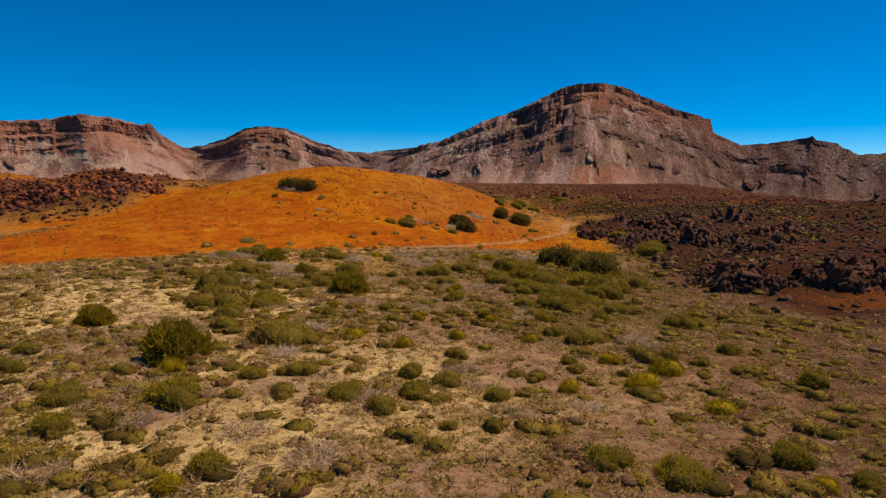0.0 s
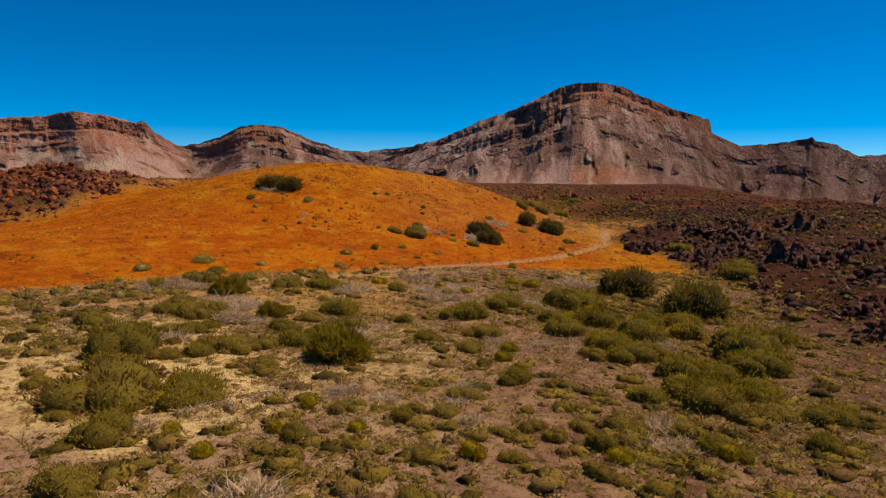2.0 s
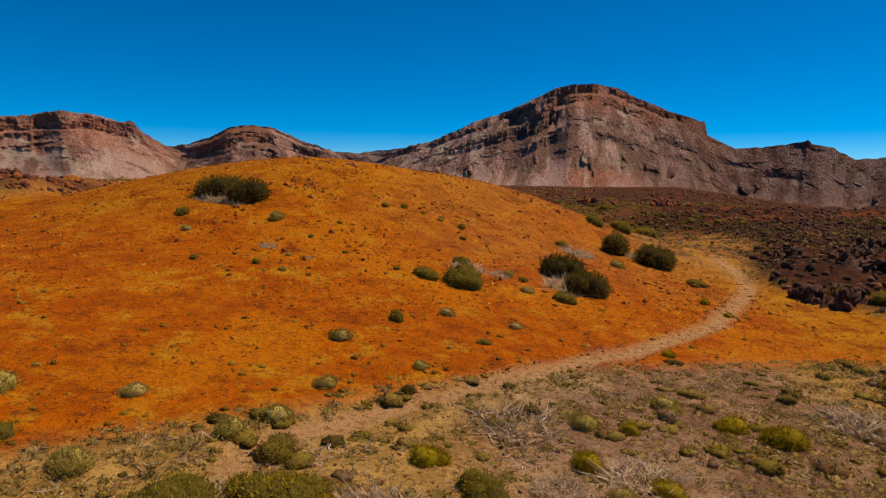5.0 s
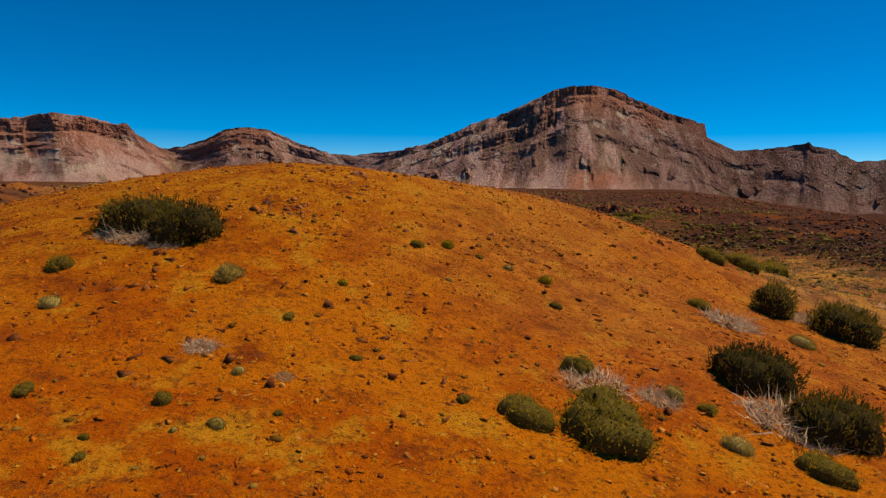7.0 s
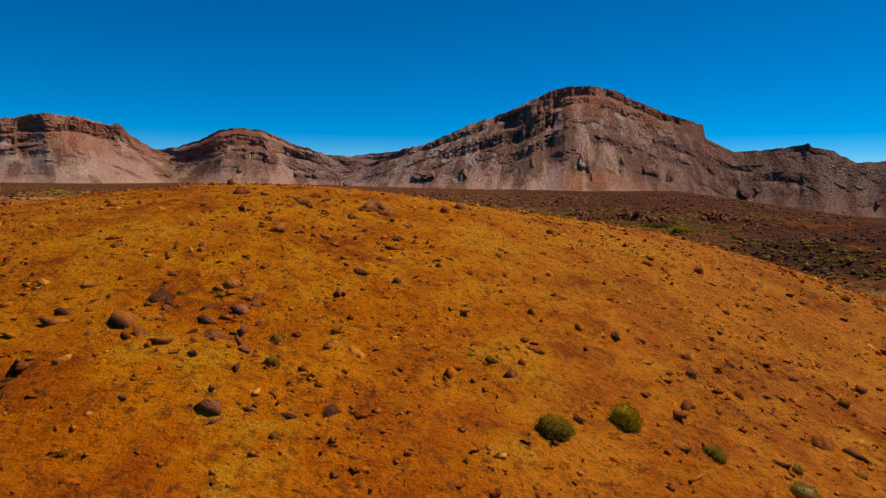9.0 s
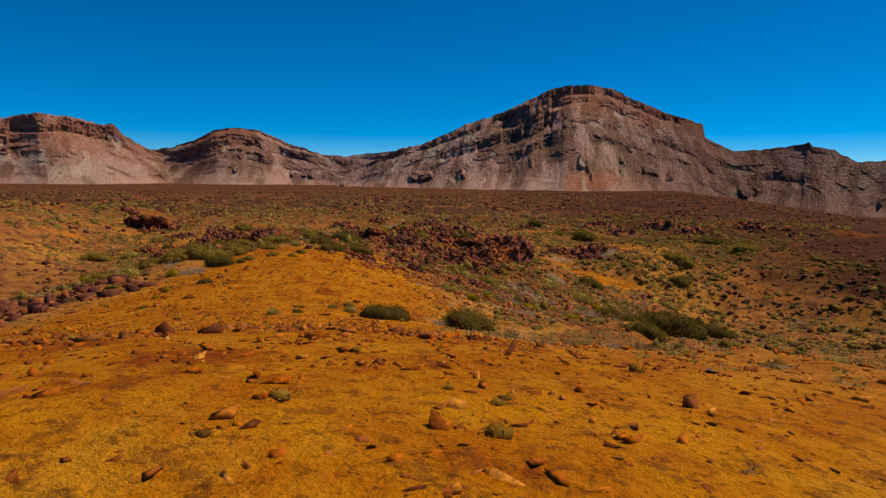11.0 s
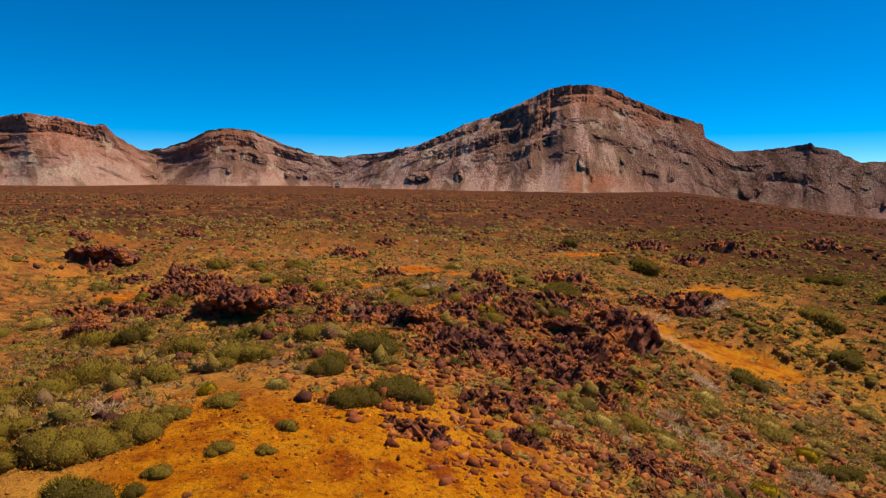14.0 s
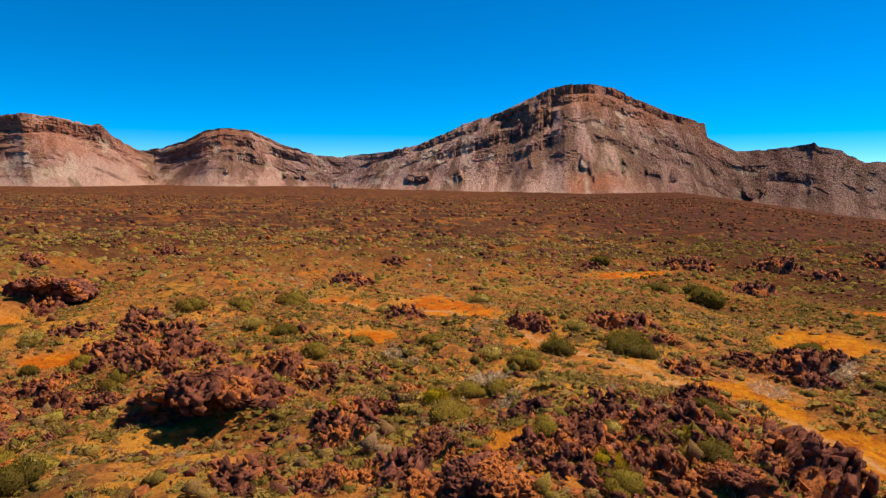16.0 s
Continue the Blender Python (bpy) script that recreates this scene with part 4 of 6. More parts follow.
DOME_KINDS = [(tri_mesh("foliage", *leaf, BROOM), tri_mesh("woody_core", *inner, CORE, 0.3 + 0 * inner[0][:, 2], flat=False))]
DRY_KINDS = []
for k in range(3):
    twigs, limbs = dry_shrub(160 + k)
    DRY_KINDS.append((tri_mesh("twig_tangle", *twigs, TWIG), tri_mesh("dead_wood", *limbs, LIMB)))
MADE = {}


def lie(x, y, reach):
    """The turn that lays a thing on the slope of the ground about it."""
    r = max(reach, 0.5)
    dx = (height_at(x + r, y) - height_at(x - r, y)) / (2 * r)
    dy = (height_at(x, y + r) - height_at(x, y - r)) / (2 * r)
    return Vector((0, 0, 1)).rotation_difference(Vector((-dx, -dy, 1))).to_matrix().to_4x4()


def plant(kind, x, y, width, high, seed):
    """One shrub of the given kind, width metres across."""
    kinds, name, label, names = {
        "green": (GREEN_KINDS, "broom_shrub", "dense olive-green broom shrub with a dark shaded base", ("foliage", "woody_core")),
        "pale": (PALE_KINDS, "cushion_shrub", "pale yellow-green cushion shrub on bare soil", ("foliage", "woody_core")),
        "yellow": (YELLOW_KINDS, "yellow_shrub", "bright yellow-green flowering shrub", ("foliage", "woody_core")),
        "tall": (TALL_KINDS, "tall_broom_shrub", "tall dense dark broom shrub with bleached twigs below", ("foliage", "woody_core")),
        "olive": (OLIVE_KINDS, "olive_shrub", "loose olive-brown broom shrub with dry grey stems", ("foliage", "woody_core")),
        "dome": (DOME_KINDS, "dome_shrub", "large round dense dark-green broom dome", ("foliage", "woody_core")),
        "dark": (DARK_KINDS, "dark_shrub", "dark green broom shrub growing between lava blocks", ("foliage", "woody_core")),
        "dry": (DRY_KINDS, "dry_shrub", "dead grey shrub of tangled bleached twigs", ("twig_tangle", "dead_wood")),
    }[kind]
    rng = random.Random(seed)
    k = rng.randrange(len(kinds))
    small = kind in ("green", "pale", "yellow") and width < 1.7
    high = high * (1.2 if small else 1)
    r = width / 2 / (0.8 if kind == "tall" else 0.92 if small else 0.98)
    m = Matrix.Translation((x, y, height_at(x, y) - 0.06 * width)) @ lie(x, y, width / 2) @ Euler((0, 0, rng.uniform(0, 6.28))).to_matrix().to_4x4()
    key = (kind, k)
    if key in MADE:
        thing = copy_thing(MADE[key], m)
    else:
        thing = new(name)
        thing.matrix_basis = m
        for part_name, mesh in zip(names, kinds[k]):
            part(part_name, mesh, thing)
        tagged(thing, label, "shrub", group=name.replace("_", " ") + "s")
        MADE[key] = thing
    thing.scale = (r * rng.uniform(0.92, 1.08), r * rng.uniform(0.92, 1.08), r * high * (1.2 if kind == "tall" else 0.62 if kind == "dry" else 1))
    return thing


# x, y and width of each shrub
FIELD_GREEN = [(-16.0, 27.0, 2.2), (-11.1, 26.6, 2.3), (-7.6, 20.7, 1.5), (7.6, 20.1, 2.1), (5.8, 20.9, 1.8), (13.3, 19.7, 1.1), (-14.5, 23.5, 1.3), (-22.5, 34.4, 1.2), (-20.8, 30.7, 1.4), (11.8, 21.3, 1.8), (1.9, 23.9, 0.8), (0.3, 24.0, 0.8), (17.2, 29.9, 1.6)]
FIELD_OLIVE = [(-2.4, 25.8, 1.7), (-16.7, 49.7, 6.1), (-13.4, 20.7, 1.2)]
FIELD_DRY = [(-7.4, 23.8, 2.0), (-4.3, 21.0, 2.0), (3.0, 25.6, 1.3), (6.0, 26.2, 1.4), (-12.0, 24.7, 1.6), (-13.0, 20.0, 2.1)]
FIELD_YELLOW = [(11.5, 26.1, 1.7), (11.8, 19.3, 1.1), (-8.3, 19.1, 1.1)]
MEADOW_GREEN = [(-13.4, 49.2, 3.2), (-18.5, 53.3, 2.3), (-19.4, 56.1, 4.0), (9.7, 54.4, 3.2), (14.7, 58.8, 4.8), (18.4, 61.8, 3.0), (13.6, 54.8, 3.2), (9.0, 49.7, 3.9), (12.1, 50.8, 1.7), (0.4, 52.0, 1.2)]
MEADOW_OLIVE = [(-11.4, 53.8, 1.7), (-3.3, 51.6, 1.3), (-23.9, 61.2, 2.4), (-6.0, 48.1, 0.8)]
MEADOW_DRY = [(-2.0, 49.2, 1.4), (-7.0, 50.0, 1.9), (-6.9, 47.7, 0.9), (-1.4, 51.0, 1.3), (0.9, 47.9, 0.6), (-5.0, 49.3, 1.6), (2.5, 51.9, 1.3), (-15.0, 49.9, 1.2)]
TRAILSIDE_GREEN = [(-10.0, 95.9, 1.1), (30.0, 110.7, 3.1), (27.2, 113.0, 3.2)]
TRAILSIDE_OLIVE = [(-5.1, 93.2, 0.9), (15.9, 116.8, 2.2)]
TRAILSIDE_PALE = [(-24.5, 82.5, 2.7), (-8.5, 88.8, 1.0), (-7.1, 97.8, 1.2), (-12.7, 91.8, 1.4), (-3.0, 96.6, 1.0)]
TRAILSIDE_YELLOW = [(14.1, 106.1, 1.0), (5.3, 94.3, 1.0), (13.5, 109.0, 1.0)]
GLADE_GREEN = [(-24.3, 72.3, 1.6), (-22.2, 78.6, 1.8), (-15.3, 75.7, 2.6), (-12.0, 76.2, 2.9), (-13.4, 76.7, 1.4), (-6.4, 77.9, 2.0), (-13.3, 67.4, 1.7), (-21.0, 65.7, 2.2), (-17.9, 66.7, 1.6), (-16.7, 61.7, 1.5), (-9.7, 67.7, 3.4), (-12.2, 62.1, 2.0), (-20.5, 60.7, 1.1), (-17.7, 60.5, 2.0), (-11.2, 59.0, 2.7), (-18.2, 56.4, 1.1), (-15.3, 55.5, 2.3), (-5.0, 65.5, 1.4), (-3.5, 60.6, 2.0), (-0.2, 68.0, 3.4), (-2.0, 67.5, 1.5), (2.4, 72.9, 3.1), (8.1, 74.4, 4.1), (10.0, 74.5, 2.7), (5.5, 67.8, 3.1), (8.3, 68.0, 3.7), (5.7, 64.5, 3.3), (9.1, 67.7, 1.7), (17.7, 76.8, 2.2), (12.2, 68.3, 3.2), (14.4, 68.1, 2.9), (13.6, 63.7, 3.0), (7.0, 61.3, 2.4), (9.8, 62.5, 4.0), (7.8, 59.8, 2.6), (8.1, 57.3, 3.2), (9.6, 57.3, 1.8), (29.4, 91.3, 4.8), (17.5, 68.6, 1.7)]
GLADE_DOME = [(-18.9, 72.2, 3.7), (-8.1, 56.4, 4.5), (-14.1, 65.9, 2.6)]
GLADE_TALL = [(14.9, 81.3, 5.4), (16.5, 71.5, 4.7)]
GLADE_OLIVE = [(-21.8, 75.8, 2.9), (-23.2, 76.5, 2.1), (-19.2, 64.8, 2.8), (-18.2, 64.0, 2.2), (-19.1, 67.0, 2.3), (-21.0, 67.8, 2.2), (-9.9, 61.7, 2.3), (-8.3, 63.0, 2.2), (-11.4, 65.3, 2.1), (-18.8, 60.2, 1.9), (-14.1, 56.9, 2.9), (-15.4, 57.1, 1.9), (-12.4, 57.7, 1.8), (-14.1, 58.7, 2.0), (-16.6, 55.1, 2.1), (-0.1, 62.8, 2.7), (-1.0, 58.8, 2.3), (5.9, 57.3, 2.2), (4.3, 71.8, 2.2), (-0.8, 71.4, 1.9), (-13.1, 79.6, 1.9)]
GLADE_DRY = [(-23.5, 73.6, 2.9), (-21.5, 73.3, 1.9), (-24.5, 71.8, 2.8), (-14.3, 76.7, 1.3), (-9.6, 76.2, 2.6), (-4.6, 83.0, 3.7), (-3.9, 78.0, 2.2), (-18.2, 69.1, 2.9), (-16.3, 68.0, 2.7), (-16.9, 67.2, 2.5), (-16.1, 63.9, 2.7), (-14.6, 63.9, 2.2), (-12.9, 63.5, 1.7), (-18.0, 58.5, 2.6), (-18.7, 58.6, 1.6), (0.8, 60.7, 1.8), (-0.2, 58.8, 1.5), (4.3, 74.0, 2.3), (10.6, 85.2, 4.1), (11.6, 83.0, 2.9), (-8.2, 61.8, 2.1), (-9.4, 62.7, 1.4), (-6.7, 63.2, 1.7), (-2.4, 75.0, 3.4), (-1.1, 79.1, 3.0), (8.5, 63.1, 1.5), (6.0, 71.4, 1.9), (10.6, 60.6, 2.2), (-22.0, 73.0, 1.9), (-10.5, 74.8, 2.0), (3.5, 60.7, 1.8)]
GLADE_PALE = [(-27.9, 77.2, 1.6), (-27.9, 73.5, 0.9), (-18.8, 77.5, 1.6), (-11.4, 71.8, 1.4), (-15.0, 80.6, 1.5), (-13.8, 82.2, 1.4), (-12.5, 85.7, 1.3), (11.3, 81.1, 2.1), (-19.4, 83.1, 1.2), (-25.7, 68.8, 1.7), (-23.6, 70.4, 1.8), (2.2, 86.0, 1.6), (-1.9, 83.6, 1.6), (-2.0, 77.8, 1.1), (13.0, 78.6, 1.7), (11.8, 81.4, 1.9)]
GLADE_YELLOW = [(-8.2, 79.5, 1.6), (1.2, 58.7, 1.3), (0.6, 56.3, 1.2), (6.6, 69.4, 2.1), (9.0, 71.5, 2.5), (-0.4, 78.3, 1.7), (6.1, 83.0, 2.3), (4.5, 84.3, 1.7), (7.9, 73.0, 1.5), (-0.2, 83.1, 1.0), (16.8, 91.4, 1.6), (-2.6, 79.9, 1.5)]
HEATH_GREEN = [(-13.7, 49.6, 3.2), (-14.7, 45.1, 2.7), (-7.7, 44.4, 1.2), (-4.1, 46.4, 1.0), (0.8, 52.4, 1.6), (6.4, 49.5, 2.1), (8.5, 50.1, 2.6), (11.1, 53.1, 2.6), (11.6, 50.8, 3.1), (12.6, 47.3, 2.3), (2.9, 43.9, 1.2), (6.9, 44.1, 1.3), (10.7, 44.0, 1.3), (7.6, 43.2, 0.9), (-17.5, 51.1, 1.9), (-9.0, 30.2, 1.4), (-11.4, 27.6, 2.9), (-4.3, 27.7, 2.0), (-1.4, 30.5, 1.3), (-1.3, 28.0, 1.3), (6.4, 32.8, 1.0), (15.6, 35.1, 1.5), (-1.1, 27.6, 1.1), (2.4, 27.1, 1.3), (16.0, 42.5, 2.7), (6.8, 38.9, 1.4)]
HEATH_OLIVE = [(-18.9, 49.3, 2.5), (-20.6, 50.6, 1.4), (-17.2, 46.5, 1.4), (-6.7, 47.6, 1.1), (-5.7, 43.5, 0.8), (-3.7, 47.8, 1.1), (-3.3, 42.7, 1.2), (-7.5, 42.7, 1.1), (-1.5, 49.6, 1.9), (0.8, 47.6, 0.8), (0.8, 45.6, 1.2), (1.5, 44.9, 1.2), (2.6, 51.6, 1.0), (3.1, 48.0, 1.1), (2.7, 45.7, 1.2), (9.4, 47.5, 1.9), (10.7, 47.5, 2.1), (4.1, 45.9, 2.0), (6.3, 45.4, 1.6), (10.5, 45.0, 0.5), (-2.6, 47.3, 1.3), (-2.3, 45.6, 1.0), (-0.4, 44.9, 1.0), (-0.2, 42.8, 1.2), (-13.7, 40.4, 2.3), (-9.6, 37.0, 4.1), (-7.9, 37.1, 2.6), (-6.8, 36.7, 1.6), (-3.5, 39.5, 1.5), (-7.3, 34.5, 1.0), (-7.0, 30.7, 1.9), (-10.4, 31.6, 1.3), (-15.5, 30.9, 1.5), (-16.5, 30.9, 0.9), (-11.6, 28.8, 1.7), (-9.1, 27.6, 1.1), (-6.9, 27.6, 1.6), (-4.2, 32.7, 1.1), (-4.4, 31.2, 1.1), (-5.9, 32.1, 1.1), (8.3, 37.6, 3.0), (10.1, 38.3, 1.4), (7.5, 34.3, 1.4), (6.7, 31.6, 1.2), (10.7, 34.1, 2.2), (12.2, 34.4, 1.7), (8.8, 27.8, 1.7), (13.4, 33.3, 1.4), (14.9, 31.4, 1.3), (12.7, 30.7, 0.9), (0.3, 29.3, 1.8), (0.5, 32.3, 1.1), (0.8, 33.7, 1.4), (2.2, 41.7, 1.2), (-0.1, 27.1, 1.3), (3.6, 30.5, 1.2), (4.4, 30.0, 1.2), (3.5, 27.6, 0.8)]
HEATH_DRY = [(-14.1, 45.9, 1.6), (-12.8, 47.8, 1.3), (-7.0, 49.2, 1.3), (-1.8, 51.5, 1.4), (10.5, 47.2, 1.9), (5.8, 46.1, 2.0), (5.8, 44.2, 1.7), (4.6, 44.5, 1.3), (-1.6, 46.1, 1.4), (-16.6, 50.9, 1.7), (-10.6, 37.0, 2.1), (-8.2, 39.7, 2.5), (-8.3, 34.0, 1.9), (11.5, 35.4, 2.0), (0.8, 31.2, 1.9), (1.4, 28.7, 1.2), (-3.4, 27.4, 1.6), (-2.4, 28.4, 1.1), (-13.3, 28.2, 1.7), (11.0, 37.8, 2.1)]
HEATH_YELLOW = [(-8.0, 48.0, 0.9), (-8.7, 45.1, 0.8), (-12.6, 45.5, 1.0), (-10.6, 43.1, 1.0), (-5.8, 45.4, 0.9), (3.2, 42.9, 1.1), (7.2, 43.5, 1.1), (-1.7, 43.1, 1.1), (-5.1, 37.5, 1.6), (-2.1, 35.6, 1.4), (-13.1, 30.8, 1.5), (5.1, 37.0, 1.2), (8.5, 33.0, 1.4), (11.2, 31.5, 2.1), (9.3, 29.2, 2.2), (5.8, 28.8, 1.2), (0.9, 37.6, 1.2)]
HEATH_DOME = [(-22.6, 42.0, 3.3), (-13.9, 33.5, 4.7)]
HILL_TALL = [(-27.7, 120.3, 3.5), (-24.4, 119.3, 4.0), (3.0, 112.1, 3.3), (4.0, 107.6, 3.1), (10.8, 125.9, 3.4), (14.0, 123.6, 3.6)]
HILL_GREEN = [(-8.4, 105.3, 2.1), (-5.6, 105.2, 3.3), (-5.6, 109.9, 1.2), (-1.0, 107.8, 0.8), (1.5, 104.2, 1.9), (-29.1, 114.9, 1.3), (-17.6, 110.8, 0.5), (-20.2, 103.8, 0.7), (-24.4, 103.8, 0.6), (-21.4, 101.5, 0.3), (-21.0, 100.5, 0.4), (-10.5, 105.9, 0.5), (-8.8, 121.6, 0.5), (-14.5, 107.9, 0.4), (11.6, 137.2, 2.8), (15.5, 139.7, 3.4), (19.8, 142.1, 4.1), (48.6, 264.9, 6.3), (5.0, 123.3, 1.4), (-16.5, 103.6, 0.3), (-12.4, 121.2, 0.8), (-5.2, 116.8, 0.6)]
HILL_PALE = [(-21.1, 114.2, 1.6), (-27.4, 110.7, 1.2), (-18.4, 106.1, 0.6), (-18.1, 102.7, 0.7), (-2.0, 108.8, 1.1), (-1.0, 105.3, 1.2), (9.6, 120.0, 2.0), (-10.7, 117.3, 0.4), (-19.2, 102.2, 0.3), (-7.2, 120.9, 0.7)]
HILL_DRY = [(-27.4, 119.2, 3.4), (-5.2, 108.8, 3.0), (-2.8, 108.3, 1.8), (2.3, 108.2, 3.9), (6.0, 121.2, 3.2), (13.1, 125.8, 3.0), (-20.2, 107.6, 1.3), (-16.8, 106.0, 0.7), (-29.1, 119.3, 1.5), (-25.4, 118.1, 2.1), (2.4, 106.5, 1.7)]
HILL_YELLOW = [(-15.8, 114.6, 0.6), (-5.1, 120.3, 0.9), (-10.7, 122.2, 0.9)]
LEE_DARK = [(2.8, 203.8, 4.8), (4.7, 202.1, 4.3), (3.8, 210.6, 2.8), (10.4, 214.8, 3.1), (11.0, 211.5, 3.6), (0.7, 203.7, 2.3), (6.3, 228.6, 4.3), (-8.7, 201.6, 1.5), (-37.1, 191.9, 2.9), (-35.1, 192.4, 1.1), (-29.9, 206.2, 2.7), (-28.0, 201.7, 2.7), (-25.7, 204.0, 3.2), (-28.1, 211.8, 4.2), (-37.1, 218.1, 2.4), (25.7, 243.0, 4.3), (-51.4, 230.5, 3.4)]
LEE_OLIVE = [(-46.3, 199.9, 3.4), (-43.8, 199.3, 3.0), (-40.0, 195.8, 3.4), (-38.3, 196.3, 3.5), (-37.3, 197.6, 2.9), (-46.1, 207.2, 3.5), (-45.1, 209.9, 4.3), (-58.1, 237.7, 6.0), (-40.1, 208.0, 3.6), (-41.4, 216.1, 3.6), (-36.5, 210.3, 4.3), (-34.7, 210.5, 2.7), (-72.0, 242.2, 5.2), (-36.3, 199.4, 2.0), (-34.3, 200.7, 2.1), (-30.6, 197.8, 1.2), (-34.7, 193.6, 1.2), (-32.9, 195.4, 1.3), (-31.1, 195.4, 1.0), (-52.8, 213.0, 3.9), (-41.2, 195.0, 2.2), (-32.4, 215.1, 3.5), (30.2, 254.7, 6.4), (-18.7, 202.7, 1.8), (-11.1, 209.7, 2.7), (-1.1, 204.3, 3.0)]
LEE_YELLOW = [(-4.8, 204.7, 2.4), (-12.3, 196.6, 1.6), (-7.9, 199.5, 2.1), (-3.0, 199.7, 2.5), (-14.2, 192.6, 1.4), (-8.4, 217.7, 2.4), (-35.6, 202.8, 1.2), (-39.6, 188.6, 1.4), (-19.1, 223.9, 2.6), (-13.1, 228.0, 2.3), (2.8, 213.2, 2.3)]
LEE_PALE = [(-68.4, 246.7, 4.3), (-51.2, 232.7, 3.0), (-32.2, 203.0, 1.4), (-13.8, 207.3, 2.4), (-1.7, 219.7, 3.6), (-9.3, 208.7, 2.5), (-15.8, 194.7, 1.5), (2.2, 216.8, 3.5), (18.3, 228.8, 3.6)]
LEE_DRY = [(-6.5, 210.7, 3.6), (-6.8, 213.7, 2.8), (-4.2, 210.9, 3.6), (-9.8, 200.8, 2.5), (-38.3, 189.1, 2.1), (0.1, 224.4, 3.3), (0.8, 209.4, 3.0), (-40.0, 200.7, 2.0), (-8.3, 196.5, 2.2), (-41.8, 194.2, 1.6)]
SADDLE_GREEN = [(-21.0, 173.1, 3.1), (-15.9, 174.7, 4.0), (9.2, 203.8, 6.5), (15.8, 208.2, 4.7), (-3.0, 177.6, 3.0), (49.1, 281.3, 5.8), (-26.4, 172.6, 0.7), (-35.7, 184.1, 1.2), (-36.7, 175.3, 0.6)]
SADDLE_OLIVE = [(-52.1, 201.9, 3.1), (-23.9, 177.1, 0.8), (-24.7, 175.5, 0.9), (-43.3, 185.2, 1.2)]
SADDLE_PALE = [(-45.4, 193.3, 3.3), (-23.4, 174.3, 1.1), (-27.6, 171.2, 1.1), (-16.5, 194.7, 1.6), (-44.9, 190.1, 2.0)]
SADDLE_DRY = [(-17.4, 174.4, 1.6), (-13.4, 207.1, 2.5), (-9.7, 190.4, 2.2)]
SADDLE_YELLOW = [(-37.6, 181.6, 0.9), (-37.5, 179.1, 0.5), (-58.2, 210.6, 1.5)]
RISE_GREEN = [(47.7, 282.5, 5.8), (-2.0, 269.8, 6.5), (27.4, 318.6, 6.5), (-7.6, 237.4, 2.8)]
RISE_OLIVE = [(-18.7, 222.5, 2.9)]
PLAIN_GREEN = [(-10.8, 270.3, 4.8), (-1.5, 273.5, 6.5), (-12.1, 226.8, 2.5), (22.8, 328.7, 6.5), (-67.5, 260.9, 2.3), (21.1, 272.1, 4.3), (26.0, 311.5, 6.5), (-31.5, 231.5, 2.1), (-45.0, 276.3, 4.3), (22.7, 370.9, 6.2)]
PLAIN_OLIVE = [(-16.2, 262.8, 4.4), (-26.3, 234.0, 3.7), (-24.6, 237.0, 2.8), (-21.2, 227.3, 2.5), (-16.3, 226.3, 1.9), (-54.5, 252.0, 4.1), (-63.5, 263.6, 3.7), (-38.2, 259.0, 4.1), (-53.8, 291.4, 5.1), (-59.5, 286.1, 4.8), (-48.3, 302.5, 6.5), (-34.3, 267.4, 3.3), (-6.9, 235.1, 2.3), (-3.1, 234.9, 2.4), (-26.6, 265.6, 3.2), (-22.7, 237.1, 2.4)]
PLAIN_PALE = [(-57.0, 245.8, 2.8), (-17.8, 227.2, 1.6), (-16.7, 306.5, 5.0), (-49.5, 280.3, 3.8), (-32.9, 293.2, 3.5), (-19.9, 263.4, 3.8), (-6.3, 280.1, 3.9), (-73.9, 272.9, 4.1)]
PLAIN_DRY = [(-23.3, 238.6, 2.9), (-22.4, 233.9, 2.2), (17.4, 261.8, 5.0), (8.3, 258.0, 4.2), (-30.3, 262.7, 3.1), (-37.2, 251.8, 3.1)]
PLAIN_YELLOW = [(-27.0, 236.7, 2.4), (-33.9, 240.6, 2.1)]
SHRUBS = [("dark", LEE_DARK), ("olive", LEE_OLIVE), ("yellow", LEE_YELLOW), ("pale", LEE_PALE), ("dry", LEE_DRY), ("green", HEATH_GREEN), ("olive", HEATH_OLIVE), ("dry", HEATH_DRY), ("yellow", HEATH_YELLOW), ("dome", HEATH_DOME), ("green", GLADE_GREEN), ("dome", GLADE_DOME), ("tall", GLADE_TALL), ("olive", GLADE_OLIVE), ("dry", GLADE_DRY), ("pale", GLADE_PALE), ("yellow", GLADE_YELLOW), ("green", FIELD_GREEN), ("olive", FIELD_OLIVE), ("dry", FIELD_DRY), ("yellow", FIELD_YELLOW), ("green", MEADOW_GREEN), ("olive", MEADOW_OLIVE), ("dry", MEADOW_DRY), ("green", TRAILSIDE_GREEN), ("olive", TRAILSIDE_OLIVE), ("pale", TRAILSIDE_PALE), ("yellow", TRAILSIDE_YELLOW), ("tall", HILL_TALL), ("green", HILL_GREEN), ("pale", HILL_PALE), ("dry", HILL_DRY), ("yellow", HILL_YELLOW), ("dark", SADDLE_GREEN), ("olive", SADDLE_OLIVE), ("pale", SADDLE_PALE), ("dry", SADDLE_DRY), ("yellow", SADDLE_YELLOW), ("dark", RISE_GREEN), ("olive", RISE_OLIVE), ("dark", PLAIN_GREEN), ("olive", PLAIN_OLIVE), ("pale", PLAIN_PALE), ("dry", PLAIN_DRY), ("yellow", PLAIN_YELLOW)]

seed_count = 0
